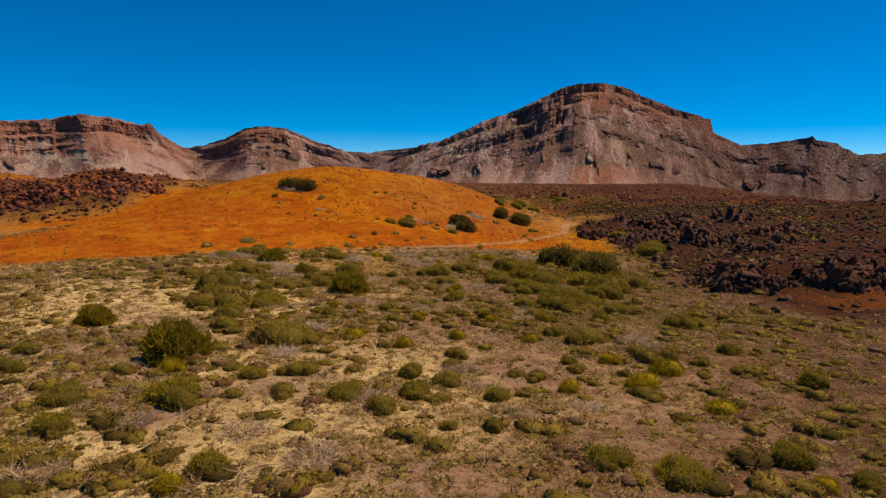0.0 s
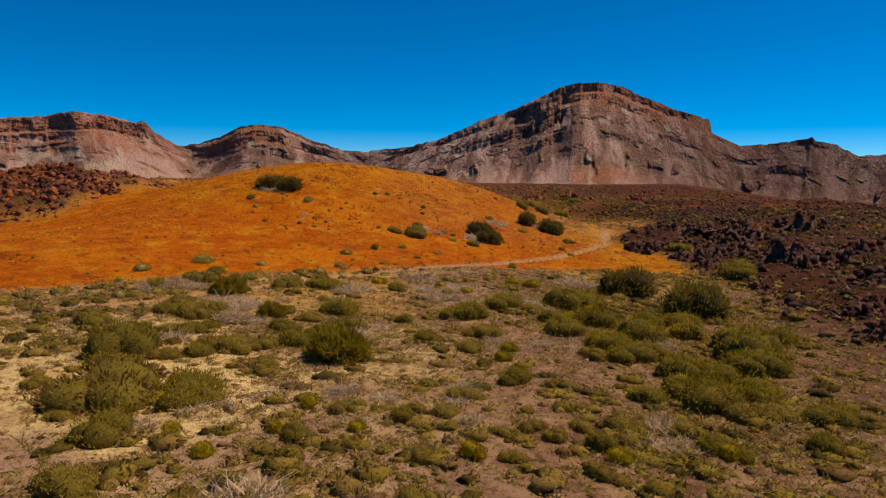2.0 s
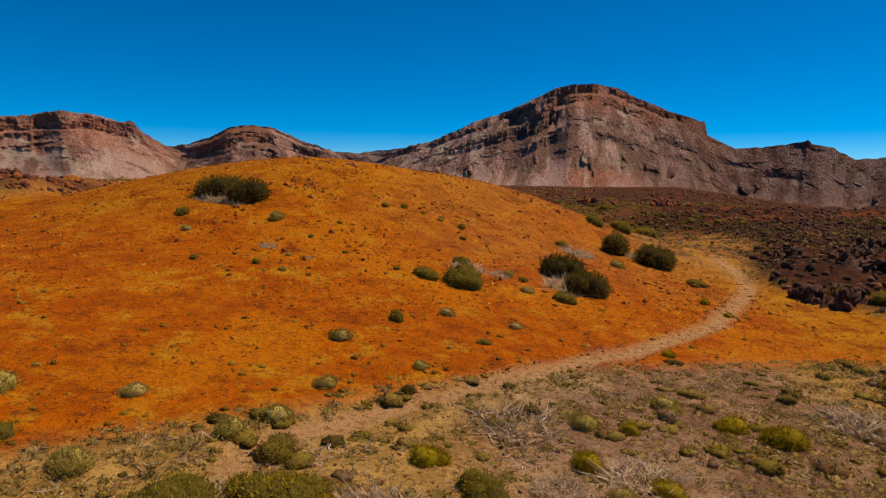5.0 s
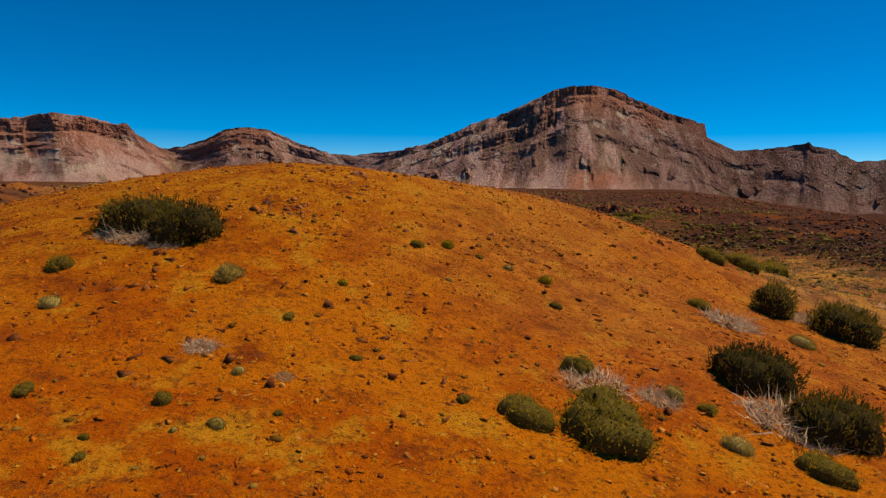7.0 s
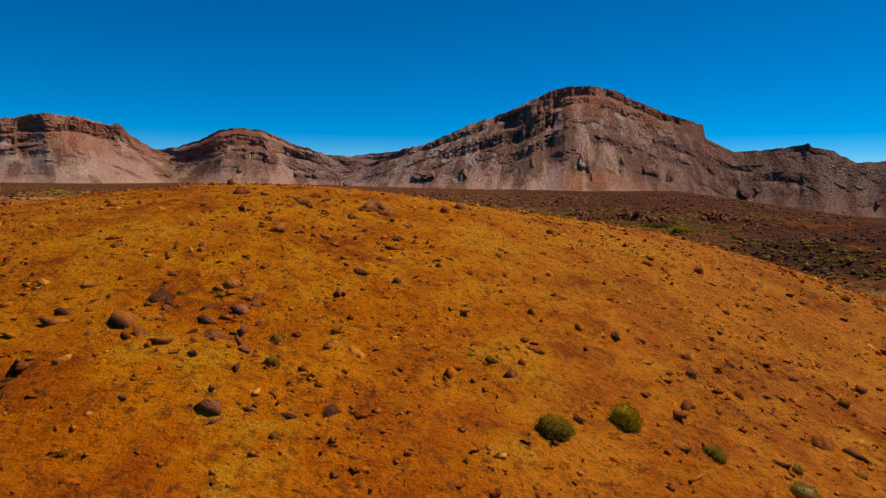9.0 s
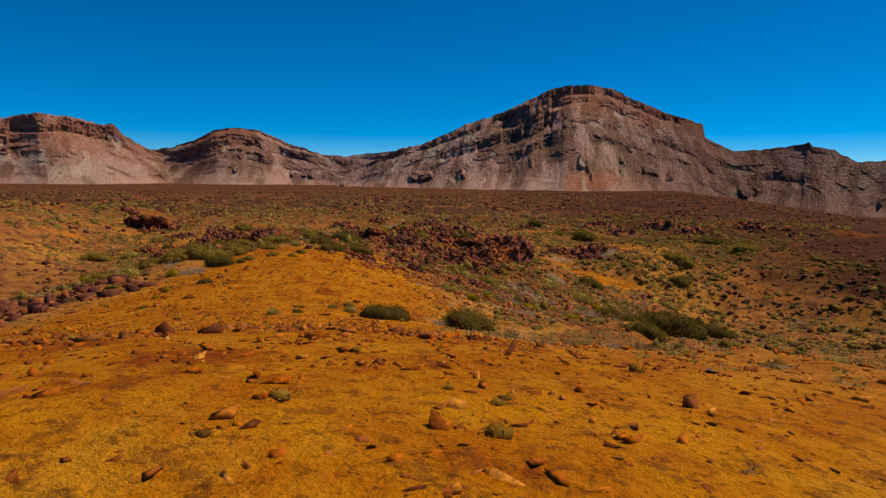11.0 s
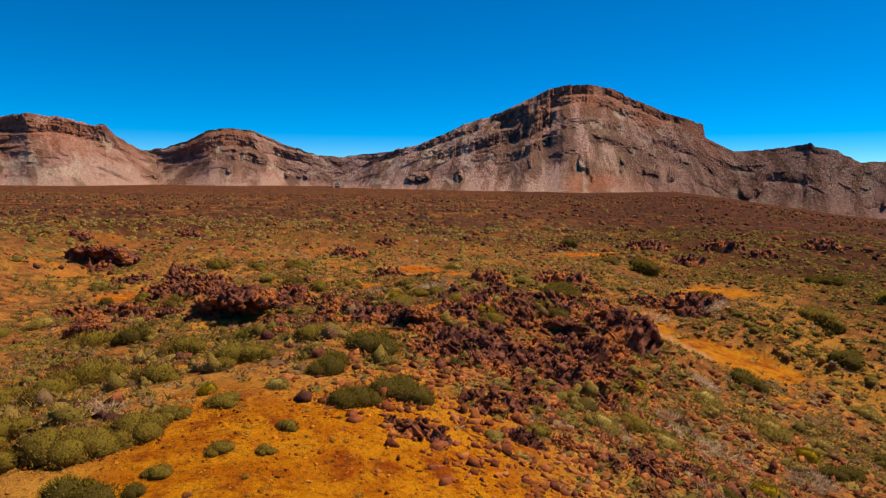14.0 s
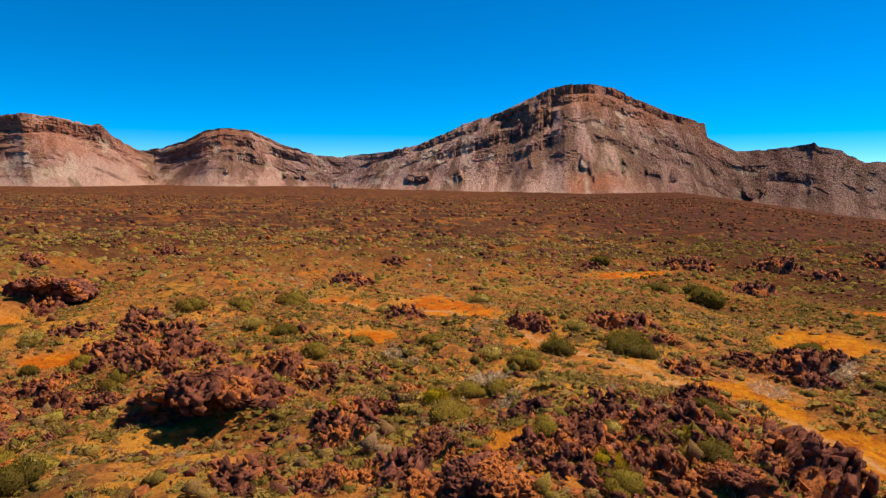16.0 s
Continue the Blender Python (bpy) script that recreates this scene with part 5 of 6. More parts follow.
for kind, spots in SHRUBS:
    for x, y, width in spots:
        seed_count += 1
        plant(kind, x, y, width, 1.05 + 0.4 * random.Random(seed_count).random(), seed_count)

# ---- single rocks on the hill and lava outcrops ----
HILL_ROCK = lava_material("hill_rock", (0.10, 0.038, 0.020), (0.42, 0.150, 0.055), (0.50, 0.15, 0.018), 0.14)
ROCK_KINDS = [tri_mesh("boulder", *shard(300 + k, 9, 0.75, 0.5), HILL_ROCK) for k in range(5)]
BLOCKS = {m.name: [tri_mesh("lava_block", *(slab(360 + k) if k < 5 else shard(360 + k, 9, 1.0, 0.5)), m) for k in range(7)] for m in (BROWN_LAVA, DARK_LAVA)}
CRAGS = {}


def outcrop(name, label, group, mat, x, y, width, tall, seed):
    """A lava outcrop: a broken mass with loose angular blocks standing in it."""
    pick = random.Random(seed)
    kind = (mat.name, pick.randrange(5))
    m = Matrix.Translation((x, y, height_at(x, y) - 0.04 * width)) @ lie(x, y, width / 2) @ Euler((0, 0, pick.uniform(-0.6, 0.6))).to_matrix().to_4x4()
    if kind in CRAGS:
        thing = copy_thing(CRAGS[kind], m)
    else:
        thing = new(name)
        thing.matrix_basis = m
        k = 320 + 7 * kind[1] + len(mat.name)
        part("rock_mass", tri_mesh("rock_mass", *heap(k, 26, 40 + 10 * (kind[1] % 3), 0.75 + 0.15 * (kind[1] % 3)), mat), thing)
        lean = pick.uniform(-0.5, 0.5)
        for j in range(18):
            a, r = pick.uniform(0, 6.28), math.sqrt(pick.uniform(0.01, 0.95))
            block = part("lava_block", BLOCKS[mat.name][pick.randrange(7)], thing)
            size = pick.choice((0.05, 0.06, 0.08, 0.10, 0.13, 0.17, 0.22)) * pick.uniform(0.8, 1.2)
            block.location = (r * math.cos(a), r * math.sin(a), 0.28 * (1 - r * r) - 0.02)
            block.rotation_euler = (pick.gauss(0.2, 0.6), pick.gauss(lean, 0.6), pick.uniform(0, 6.28))
            block.scale = (size * pick.uniform(0.5, 1.0), size * pick.uniform(0.3, 0.7), size * pick.uniform(0.6, 1.8))
        tagged(thing, label, "rock", group=group)
        CRAGS[kind] = thing
    thing.scale = (width / 2, width / 2 * pick.uniform(0.8, 1.1), width / 2 * tall)
    return thing


def rock(kinds, name, label, category, group, x, y, width, tall, seed, sink):
    rng = random.Random(seed)
    ob = new(name, kinds[rng.randrange(len(kinds))])
    ob.location = (x, y, height_at(x, y) - sink * width)
    ob.rotation_euler = (rng.uniform(-0.15, 0.15), rng.uniform(-0.15, 0.15), rng.uniform(0, 6.28))
    ob.scale = (width / 2, width / 2 * rng.uniform(0.8, 1.1), width / 2 * tall)
    return tagged(ob, label, category, group=group)


HILL_ROCKS = [(-19.5, 124.9, 0.5), (-21.8, 124.1, 0.6), (-22.0, 123.1, 0.7), (-20.2, 125.3, 0.5), (-19.6, 124.0, 0.5), (-20.3, 123.5, 0.6), (-19.9, 122.7, 0.7), (-19.2, 122.3, 0.3), (-18.7, 122.8, 0.4), (-19.2, 121.7, 0.3), (-19.2, 120.4, 0.5), (-18.6, 120.5, 0.3), (-17.1, 120.5, 0.4), (-15.0, 123.2, 0.3), (-16.3, 124.2, 0.3), (-17.5, 125.5, 0.4), (-17.4, 122.9, 0.3), (-17.8, 131.8, 0.4), (-17.4, 133.2, 0.6), (-16.7, 133.5, 0.7), (-17.2, 130.6, 0.3), (-16.1, 130.1, 0.3), (-17.1, 126.9, 0.4), (-16.0, 126.7, 0.4), (-9.7, 126.3, 0.4), (-8.9, 126.5, 0.3), (-11.8, 121.9, 0.3), (-13.1, 123.1, 0.4), (-11.5, 122.5, 0.2), (-6.2, 126.4, 0.3), (-4.2, 126.8, 0.4), (-12.3, 124.4, 0.3)]
HILL_ROCKS_B = [(-22.4, 126.7, 0.4), (-22.0, 125.7, 0.3), (-23.9, 126.0, 0.4), (-20.6, 122.0, 0.2), (-21.0, 120.5, 0.3), (-23.7, 123.6, 0.5), (-21.9, 127.8, 0.5), (-22.5, 127.5, 0.3), (-19.5, 132.6, 0.5), (-26.4, 132.2, 0.4), (-19.4, 122.6, 0.3), (-17.8, 120.4, 0.3), (-20.5, 125.1, 0.3), (-19.1, 123.5, 0.3), (-20.3, 122.5, 0.3), (-19.5, 124.3, 0.3), (-21.4, 123.3, 0.3)]
HILL_ROCKS_C = [(-17.8, 131.6, 0.4), (-17.6, 130.8, 0.3), (-17.2, 130.5, 0.3), (-17.0, 133.0, 0.4), (-16.8, 132.7, 0.4), (-16.4, 131.9, 0.3), (-17.3, 133.5, 0.6), (-16.2, 130.1, 0.3), (-16.2, 130.4, 0.2), (-18.8, 129.9, 0.3), (-18.9, 133.4, 0.4), (-19.6, 132.5, 0.6), (-19.4, 132.2, 0.3), (-20.5, 130.6, 0.5), (-21.1, 130.6, 0.2), (-21.3, 129.3, 0.5), (-22.6, 131.0, 0.2), (-22.6, 129.5, 0.2), (-21.8, 129.0, 0.3), (-18.5, 129.3, 0.3), (-17.8, 129.6, 0.2), (-13.5, 136.4, 0.6), (-15.6, 132.5, 0.2), (-15.8, 131.5, 0.2), (-15.5, 130.6, 0.2), (-12.5, 131.2, 0.2), (-14.4, 129.1, 0.2), (-23.0, 132.9, 0.2), (-22.2, 131.8, 0.2), (-18.8, 131.5, 0.2), (-18.1, 130.2, 0.3), (-16.2, 132.6, 0.2)]
HILL_ROCKS_D = [(-12.3, 202.5, 2.7), (-14.3, 201.7, 1.8), (-15.6, 201.7, 1.3), (-30.3, 192.1, 0.4), (-30.5, 191.5, 0.5), (-30.6, 190.6, 0.5), (-30.8, 190.0, 0.5), (-30.9, 189.4, 0.5), (-31.2, 188.8, 0.5), (-31.3, 188.1, 0.4), (-31.4, 187.5, 0.5), (-31.4, 187.0, 0.5), (-31.6, 186.3, 0.6), (-31.9, 185.9, 0.5), (-29.7, 187.2, 0.6), (-29.4, 186.3, 0.4), (-35.5, 187.0, 0.5), (-25.7, 189.5, 0.5), (-24.0, 190.5, 0.4), (-23.8, 189.4, 0.6), (-28.9, 189.8, 0.4), (-26.9, 190.0, 0.35), (-27.8, 186.6, 0.35), (-26.7, 186.4, 0.4), (-28.4, 187.0, 0.4), (-22.7, 188.1, 0.6), (-20.1, 189.8, 0.6), (-15.5, 192.0, 0.5), (-33.1, 191.9, 0.6), (-37.3, 188.2, 0.5)]
HILL_ROCKS = HILL_ROCKS + HILL_ROCKS_B + HILL_ROCKS_C + HILL_ROCKS_D
RISE_OUTCROPS = [(-19.9, 226.5, 5.2), (-12.4, 229.6, 4.9), (-29.0, 224.6, 4.5), (-32.3, 216.5, 2.9), (-5.2, 228.6, 7.3), (-15.3, 201.4, 2.3), (-12.7, 202.8, 3.5), (15.8, 265.0, 8.0), (63.2, 355.6, 13), (-18.0, 216.4, 6.0), (-15.8, 214.4, 4.4), (-24.9, 198.9, 3.5), (-68.9, 255.3, 6.5), (-63.7, 281.6, 8.0), (100.4, 364.6, 13), (-24.2, 215.1, 4.3), (-21.6, 216.9, 4.5), (-30.0, 226.1, 2.7), (-32.6, 217.7, 3.4), (-27.3, 227.3, 3.7), (-9.8, 229.2, 4.3), (-16.1, 226.2, 3.6), (-15.4, 219.4, 6.0)]
PLAIN_OUTCROPS = [(-13.5, 214.9, 5.9), (-8.7, 223.5, 6.2), (-18.9, 209.7, 3.2), (-20.6, 204.9, 4.5), (0.4, 287.3, 8.0), (-12.2, 281.8, 7.5), (-63.0, 247.6, 5.0), (-62.1, 269.0, 8.0), (-83.4, 293.8, 8.0), (-40.1, 322.6, 8.0), (-36.7, 226.9, 5.0), (-33.1, 224.4, 3.5), (-32.7, 236.8, 5.9), (-27.7, 222.9, 3.1), (-21.1, 223.8, 4.3), (-18.9, 223.7, 4.3), (-15.8, 224.5, 4.8), (-15.0, 229.0, 3.6), (-6.2, 241.0, 4.4), (9.6, 267.8, 6.8), (2.4, 263.8, 7.0), (-58.1, 277.2, 8.0), (-63.0, 277.2, 7.2)]
FAR_OUTCROPS = [(-57.6, 257.4, 6.7), (-58.8, 245.9, 3.2), (-54.6, 248.4, 3.9), (-29.4, 291.4, 6.9), (-20.7, 267.0, 3.9), (-32.1, 253.0, 4.3), (-28.9, 238.9, 2.5), (44.3, 373.2, 12.7), (42.3, 326.3, 7.1), (20.1, 367.2, 7.6), (-50.9, 267.4, 3.9), (-34.3, 232.5, 3.6), (-25.3, 223.1, 3.1), (-22.6, 226.1, 1.8), (-50.9, 253.9, 4.2), (-70.2, 276.1, 7.1), (-40.6, 254.1, 4.3), (15.3, 260.5, 5.0), (-3.1, 229.3, 3.1), (-7.6, 227.4, 3.9)]
WEST_OUTCROPS = [(-73.2, 124.8, 11.2), (-79.3, 124.3, 10.2), (-63.9, 127.7, 11.1), (-57.8, 128.8, 8.5), (-84.5, 129.1, 8.0), (-68.0, 141.0, 10.0), (-76.0, 150.0, 12.0), (-90.0, 141.0, 12.0), (-62.0, 152.0, 9.0), (-70.0, 163.0, 11.0), (-59.0, 139.0, 7.0), (-83.0, 162.0, 12.0)]
MORE_OUTCROPS = [(-12.8, 201.8, 2.7), (-13.7, 206.0, 1.6), (-19.4, 206.0, 2.3), (-10.7, 201.2, 1.4), (2.6, 285.9, 11.1), (14.5, 262.2, 9.5), (46.1, 362.6, 13.5), (-12.7, 282.3, 6.1), (-57.4, 262.1, 6.0), (-54.0, 267.4, 7.7), (-41.7, 325.9, 7.6), (-46.8, 254.0, 4.2), (10.7, 263.7, 5.1), (21.8, 267.6, 4.8), (4.5, 275.7, 4.4), (-100.4, 320.7, 7.5), (-92.3, 368.0, 8.9), (-32.8, 355.1, 7.0), (38.1, 318.3, 10.0), (69.6, 344.1, 10.8), (-39.5, 267.6, 3.3), (-56.6, 246.7, 3.3), (-57.0, 241.3, 2.6)]
OUTCROPS = RISE_OUTCROPS + PLAIN_OUTCROPS + MORE_OUTCROPS + FAR_OUTCROPS + WEST_OUTCROPS
DARK_OUTCROPS = [(26.4, 113.1, 5.8), (32.9, 115.2, 6.8), (40.6, 119.9, 8.3), (34.9, 123.8, 6.0), (29.9, 104.5, 5.9), (36.6, 141.0, 5.4), (40.5, 115.7, 6.5), (51.3, 145.1, 7.9), (28.8, 96.9, 4.3), (37.3, 99.9, 8.0), (40.9, 95.6, 7.8), (39.4, 84.0, 6.9), (34.5, 105.4, 6.7), (27.2, 60.0, 5.0), (28.0, 83.4, 3.8), (59.2, 134.0, 9.2), (30.0, 70.7, 4.9), (52.4, 103.1, 8.0), (41.4, 135.5, 6.6), (26.0, 57.9, 3.5), (28.7, 57.1, 4.4), (33.2, 57.3, 5.2), (38.0, 58.7, 5.5), (25.2, 62.1, 4.1), (36.3, 55.0, 4.6), (47.5, 89.1, 7.0)]
CAVES = [(-43.8, 238.6, 11.5), (-85.5, 292.0, 12.0), (-25.0, 219.6, 4.6), (-60.5, 239.5, 5.0), (-12.4, 223.4, 4.4)]

for i, (x, y, width) in enumerate(HILL_ROCKS):
    pick = random.Random(i)
    for j in range(1 if y > 150 else 2 if width < 0.45 else 5):
        r = 0 if j == 0 else 1.1 * min(width, 1.4)
        rock(ROCK_KINDS, "boulder", "brown volcanic boulder half sunk in orange lapilli", "rock", "boulders on the hill", x + r * pick.uniform(-1, 1), y + r * pick.uniform(-1, 1),
             0.85 * width if y > 150 and width < 1 else min(width, 1.1) * (1.3 if j == 0 else pick.choice((0.25, 0.35, 0.5, 0.7))), 0.9, 700 + i * 9 + j, 0.10)
for i, (x, y, width) in enumerate(OUTCROPS):
    low = x < -38 and y < 200
    outcrop("lava_outcrop", "jagged red-brown lava outcrop with dark hollows", "lava outcrops", BROWN_LAVA, x, y, width * (0.9 if low else 1.1), 0.7 if low else 0.85, 800 + i)


# broken ground between the outcrops nearest to the walk
for i, (x, y, width) in enumerate(OUTCROPS):
    pick = random.Random(60 + i)
    if 200 < y < 262:
        for j in range(1 + i % 2):
            a = pick.uniform(0, 6.28)
            outcrop("lava_outcrop", "jagged red-brown lava outcrop with dark hollows", "lava outcrops", BROWN_LAVA,
                    x + 0.95 * width * math.cos(a), y + 0.8 * width * math.sin(a), width * pick.uniform(0.6, 1.05), pick.uniform(0.7, 1.1), 1000 + 2 * i + j)
for i, (x, y, width) in enumerate(DARK_OUTCROPS):
    outcrop("dark_outcrop", "dark broken lava heap with shadowed gaps", "dark lava outcrops", DARK_LAVA, x, y, width * 1.3, 0.8, 900 + i)


def cave(x, y, width, seed):
    """A lava mound with an open hollow under its overhanging roof, facing the scrubland."""
    n, m = 130, 54
    A, V = np.meshgrid(np.linspace(0, 2 * math.pi, n, endpoint=False), np.linspace(0, 1, m))
    bend = 0.5 * (fbm(np.cos(A) * 2 + seed, np.sin(A) * 2, 3, seed) - 0.5)
    front = smooth(0.35, 0.75, -np.sin(A + bend))
    rear = smooth(-0.2, 0.5, np.sin(A))
    R = np.cos(V * math.pi / 2) ** (0.45 + 0.6 * rear)
    lip = 0.66 + 0.30 * (fbm(A * 3, A * 0 + seed, 3, seed) - 0.5)
    R = R * (1 - 0.78 * front * smooth(lip + 0.10, lip - 0.03, V))
    px, py, pz = R * np.cos(A), R * np.sin(A) * (0.9 + 0.9 * rear), V * 0.60
    d = 1 + 0.22 * (ridged(px * 2.2 + seed, py * 2.2 + pz * 3, 4, seed) - 0.5) + 0.16 * (fbm(px * 6, py * 6 + pz * 7, 3, seed + 5) - 0.5)
    block = hash2(np.floor(px * 4.2 + 0.6 * py), np.floor(py * 4.2 + pz * 4.8), seed)
    d = d * (0.90 + 0.22 * block)
    co = np.stack([px * d, py * d, pz * (0.78 + 0.30 * fbm(px * 2.5, py * 2.5, 3, seed + 9) + 0.16 * block) - 0.06], -1).reshape(-1, 3)
    j, i = np.meshgrid(np.arange(m - 1), np.arange(n), indexing="ij")
    a, b, c, e = j * n + i, j * n + (i + 1) % n, (j + 1) * n + (i + 1) % n, (j + 1) * n + i
    tris = np.concatenate([np.stack([a, b, c], -1).reshape(-1, 3), np.stack([a, c, e], -1).reshape(-1, 3)])
    ob = new("lava_cave")
    ob.location = (x, y + 0.35 * width, height_at(x, y + 0.2 * width))
    co, tris = facet(co, tris, seed, 520, 0.35, 0.030)
    pick = random.Random(seed)
    litter = []
    for k in range(320):
        v, f = slab(seed * 57 + k % 40)
        size = 0.015 + 0.06 * pick.random() ** 2.2
        turn = Euler((pick.gauss(0.2, 0.5), pick.gauss(0, 0.5), pick.uniform(0, 6.28))).to_matrix()
        spot = co[pick.randrange(24, m - 1) * n + pick.randrange(n)]
        litter.append(((v * [1.0, 0.6, 0.9] * size) @ np.array(turn).T + spot, f))
    v, f = join([(co, tris)] + litter)
    part("cave_roof", tri_mesh("cave_roof", v * (width / 2), f, BROWN_LAVA), ob)
    for k in range(70):
        jj, ii = (pick.randrange(22, m - 3), pick.randrange(n)) if k < 54 else (pick.randrange(2, 9), pick.randrange(-10, 46) % n)
        block = part("lava_block", BLOCKS[BROWN_LAVA.name][k % 7], ob)
        size = pick.uniform(0.03, 0.09) * width / 2
        block.location = co[jj * n + ii] * (width / 2)
        block.rotation_euler = (pick.gauss(0, 0.5), pick.gauss(0, 0.5), pick.uniform(0, 6.28))
        block.scale = (size, size * 0.75, size * pick.uniform(0.9, 1.5))
    return tagged(ob, "dark hollow under an overhanging brown lava roof", "rock", group="lava caves")


for i, (x, y, width) in enumerate(CAVES):
    cave(x, y, width, 5 + 3 * i)

# ---- uncountable ground cover ----
rng = np.random.default_rng(11)


def sow(n, x0, x1, y0, y1, density):
    """n tries on a rectangle, kept by a density between 0 and 1."""
    x, y = rng.uniform(x0, x1, n), rng.uniform(y0, y1, n)
    keep = rng.random(n) < density(x, y)
    return x[keep], y[keep]


TUFTS = [tuft(400 + k, 34, 0.7 + 0.1 * k) for k in range(5)]
FAR_TUFTS = [tuft(420 + k, 11, 0.7) for k in range(4)]
BUSHES = [tuft(410 + k, 49, 0.75 + 0.1 * k) for k in range(5)]
CLODS = [shard(448 + k, 6, 0.7, 0.5) for k in range(5)]
FIELD_BUSHES = [tuft(415 + k, 50, 0.55 + 0.1 * k) for k in range(4)]
STONES = [shard(440 + k, 7, 0.75, 0.45) for k in range(8)]
JAGS = [shard(460 + k, 8 + k % 3, 0.75 + 0.05 * k, 0.5) for k in range(6)] + [slab(470 + k) for k in range(3)]
FAR_JAGS = [shard(480 + k, 7, 1.1, 0.55) for k in range(6)]


def mound(seed):
    """A low uneven cushion of eight faces for plants far off."""
    rng = np.random.default_rng(900 + seed)
    a = np.arange(5) * 1.2566 + rng.uniform(-0.35, 0.35, 5)
    r = rng.uniform(0.55, 1.05, 5)
    low = np.stack([r * np.cos(a), r * np.sin(a), np.full(5, -0.1)], 1)
    mid = np.stack([0.62 * r * np.cos(a + 0.3), 0.62 * r * np.sin(a + 0.3), rng.uniform(0.25, 0.55, 5)], 1)
    i, j = np.arange(5), (np.arange(5) + 1) % 5
    tris = np.concatenate([np.stack([i, j, i + 5], 1), np.stack([j, j + 5, i + 5], 1), np.array([(5, 6, 7), (5, 7, 8), (5, 8, 9)])])
    return np.concatenate([low, mid]), tris


def bare(x, y):
    return smooth(0.62, 0.5, fbm(x / 9, y / 9, 3, 61))


def scrub_density(x, y):
    o, d, b, t = zones(x, y)
    return (1 - o) * (1 - d) * (1 - b) * (1 - t) * (0.42 + 0.58 * bare(x, y))


def cover(name, label, n, box, density, lo, hi, power, kinds, mat, tint=None, category="scrub", sink=0.05, flat=True):
    x, y = sow(n, *box, density)
    size = lo + (hi - lo) * rng.random(len(x)) ** power
    t = rng.random(len(x)) if tint is None else np.clip(tint(x, y) + rng.normal(0, 0.23, len(x)), 0, 1)
    scatter(name, label, category, kinds, x, y, size, rng.uniform(0, 6.28, len(x)), t, mat, sink, rng.uniform(0.55, 1.15, len(x)), flat)


def scrub_tint(x, y):
    return 0.26 + 0.62 * fbm(x / 5, y / 5, 4, 71) - 0.16 * smooth(0, 16, x)


def wedge(x, y, apex_y, slope, half):
    return (np.abs(x) < half + slope * (y - apex_y)) * 1.0


LIGHT_TUFTS = [tuft(430 + k, 15, 0.42 + 0.06 * k) for k in range(6)] + [tuft(436, 16, 0.8, True)]
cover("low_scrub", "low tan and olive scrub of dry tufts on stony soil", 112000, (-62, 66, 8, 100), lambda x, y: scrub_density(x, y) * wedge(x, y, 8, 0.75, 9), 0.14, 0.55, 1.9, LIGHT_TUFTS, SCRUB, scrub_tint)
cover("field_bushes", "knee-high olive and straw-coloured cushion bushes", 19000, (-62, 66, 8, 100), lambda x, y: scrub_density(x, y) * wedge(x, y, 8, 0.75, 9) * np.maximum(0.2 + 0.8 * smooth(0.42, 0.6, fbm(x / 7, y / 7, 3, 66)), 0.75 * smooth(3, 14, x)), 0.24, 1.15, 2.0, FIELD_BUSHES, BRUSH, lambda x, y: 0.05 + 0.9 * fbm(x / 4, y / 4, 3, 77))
cover("outer_scrub", "sparse dry scrub on pale soil", 12000, (-150, 140, -60, 112), lambda x, y: scrub_density(x, y) * (1 - wedge(x, y, 8, 0.75, 9)), 0.2, 0.9, 2.0, [tuft(428, 6, 0.7), tuft(429, 6, 0.6)], SCRUB, scrub_tint)
cover("far_scrub", "low scrub thinning out over the plain", 9000, (-130, 190, 40, 260), lambda x, y: scrub_density(x, y) * (np.abs(x) > 45), 0.2, 0.7, 2, FAR_TUFTS, SCRUB, scrub_tint)
cover("hill_tufts", "sparse tufts on the orange lapilli", 15000, (-60, 40, 66, 200), lambda x, y: zones(x, y)[0] * (0.12 + 0.3 * smooth(150, 165, y) + 0.5 * smooth(100, 88, y) + 0.45 * smooth(9, 2, trail_distance(x, y))) * (0.3 + 0.7 * bare(x, y)), 0.09, 0.36, 2.2, TUFTS, HILL_TUFT)
cover("slope_scrub", "grey and olive scrub over the back slope", 18000, (-25, 60, 135, 225), lambda x, y: np.minimum(1.6 * (1 - zones(x, y)[0]), 1) * (1 - zones(x, y)[1]) * 0.8, 0.16, 0.65, 2.0, LIGHT_TUFTS, LAVA_SCRUB, lambda x, y: 0.35 + 0.5 * fbm(x / 6, y / 6, 3, 72))


def lava_green(x, y):
    return np.maximum(zones(x, y)[2], 0.3 * zones(x, y)[1]) * (0.45 + 0.55 * smooth(0.40, 0.56, fbm(x / 10, y / 10, 3, 81)))


def olive(x, y):
    return 0.03 + 0.68 * fbm(x / 9, y / 9, 3, 91) - 0.38 * smooth(14, 52, x - 0.12 * (y - 230))


cover("slope_bushes", "low grey-olive bushes on the back slope of the hill", 1500, (-22, 45, 140, 215), lambda x, y: np.minimum(1.6 * (1 - zones(x, y)[0]), 1) * (1 - zones(x, y)[1]) * 0.8, 0.22, 0.75, 1.6, BUSHES, LAVA_SCRUB, lambda x, y: 0.15 + 0.55 * fbm(x / 6, y / 6, 3, 74))
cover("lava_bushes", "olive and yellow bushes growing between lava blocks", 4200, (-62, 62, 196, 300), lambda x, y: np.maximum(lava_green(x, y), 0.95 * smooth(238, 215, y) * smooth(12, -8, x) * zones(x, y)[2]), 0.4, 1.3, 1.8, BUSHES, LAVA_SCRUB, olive)
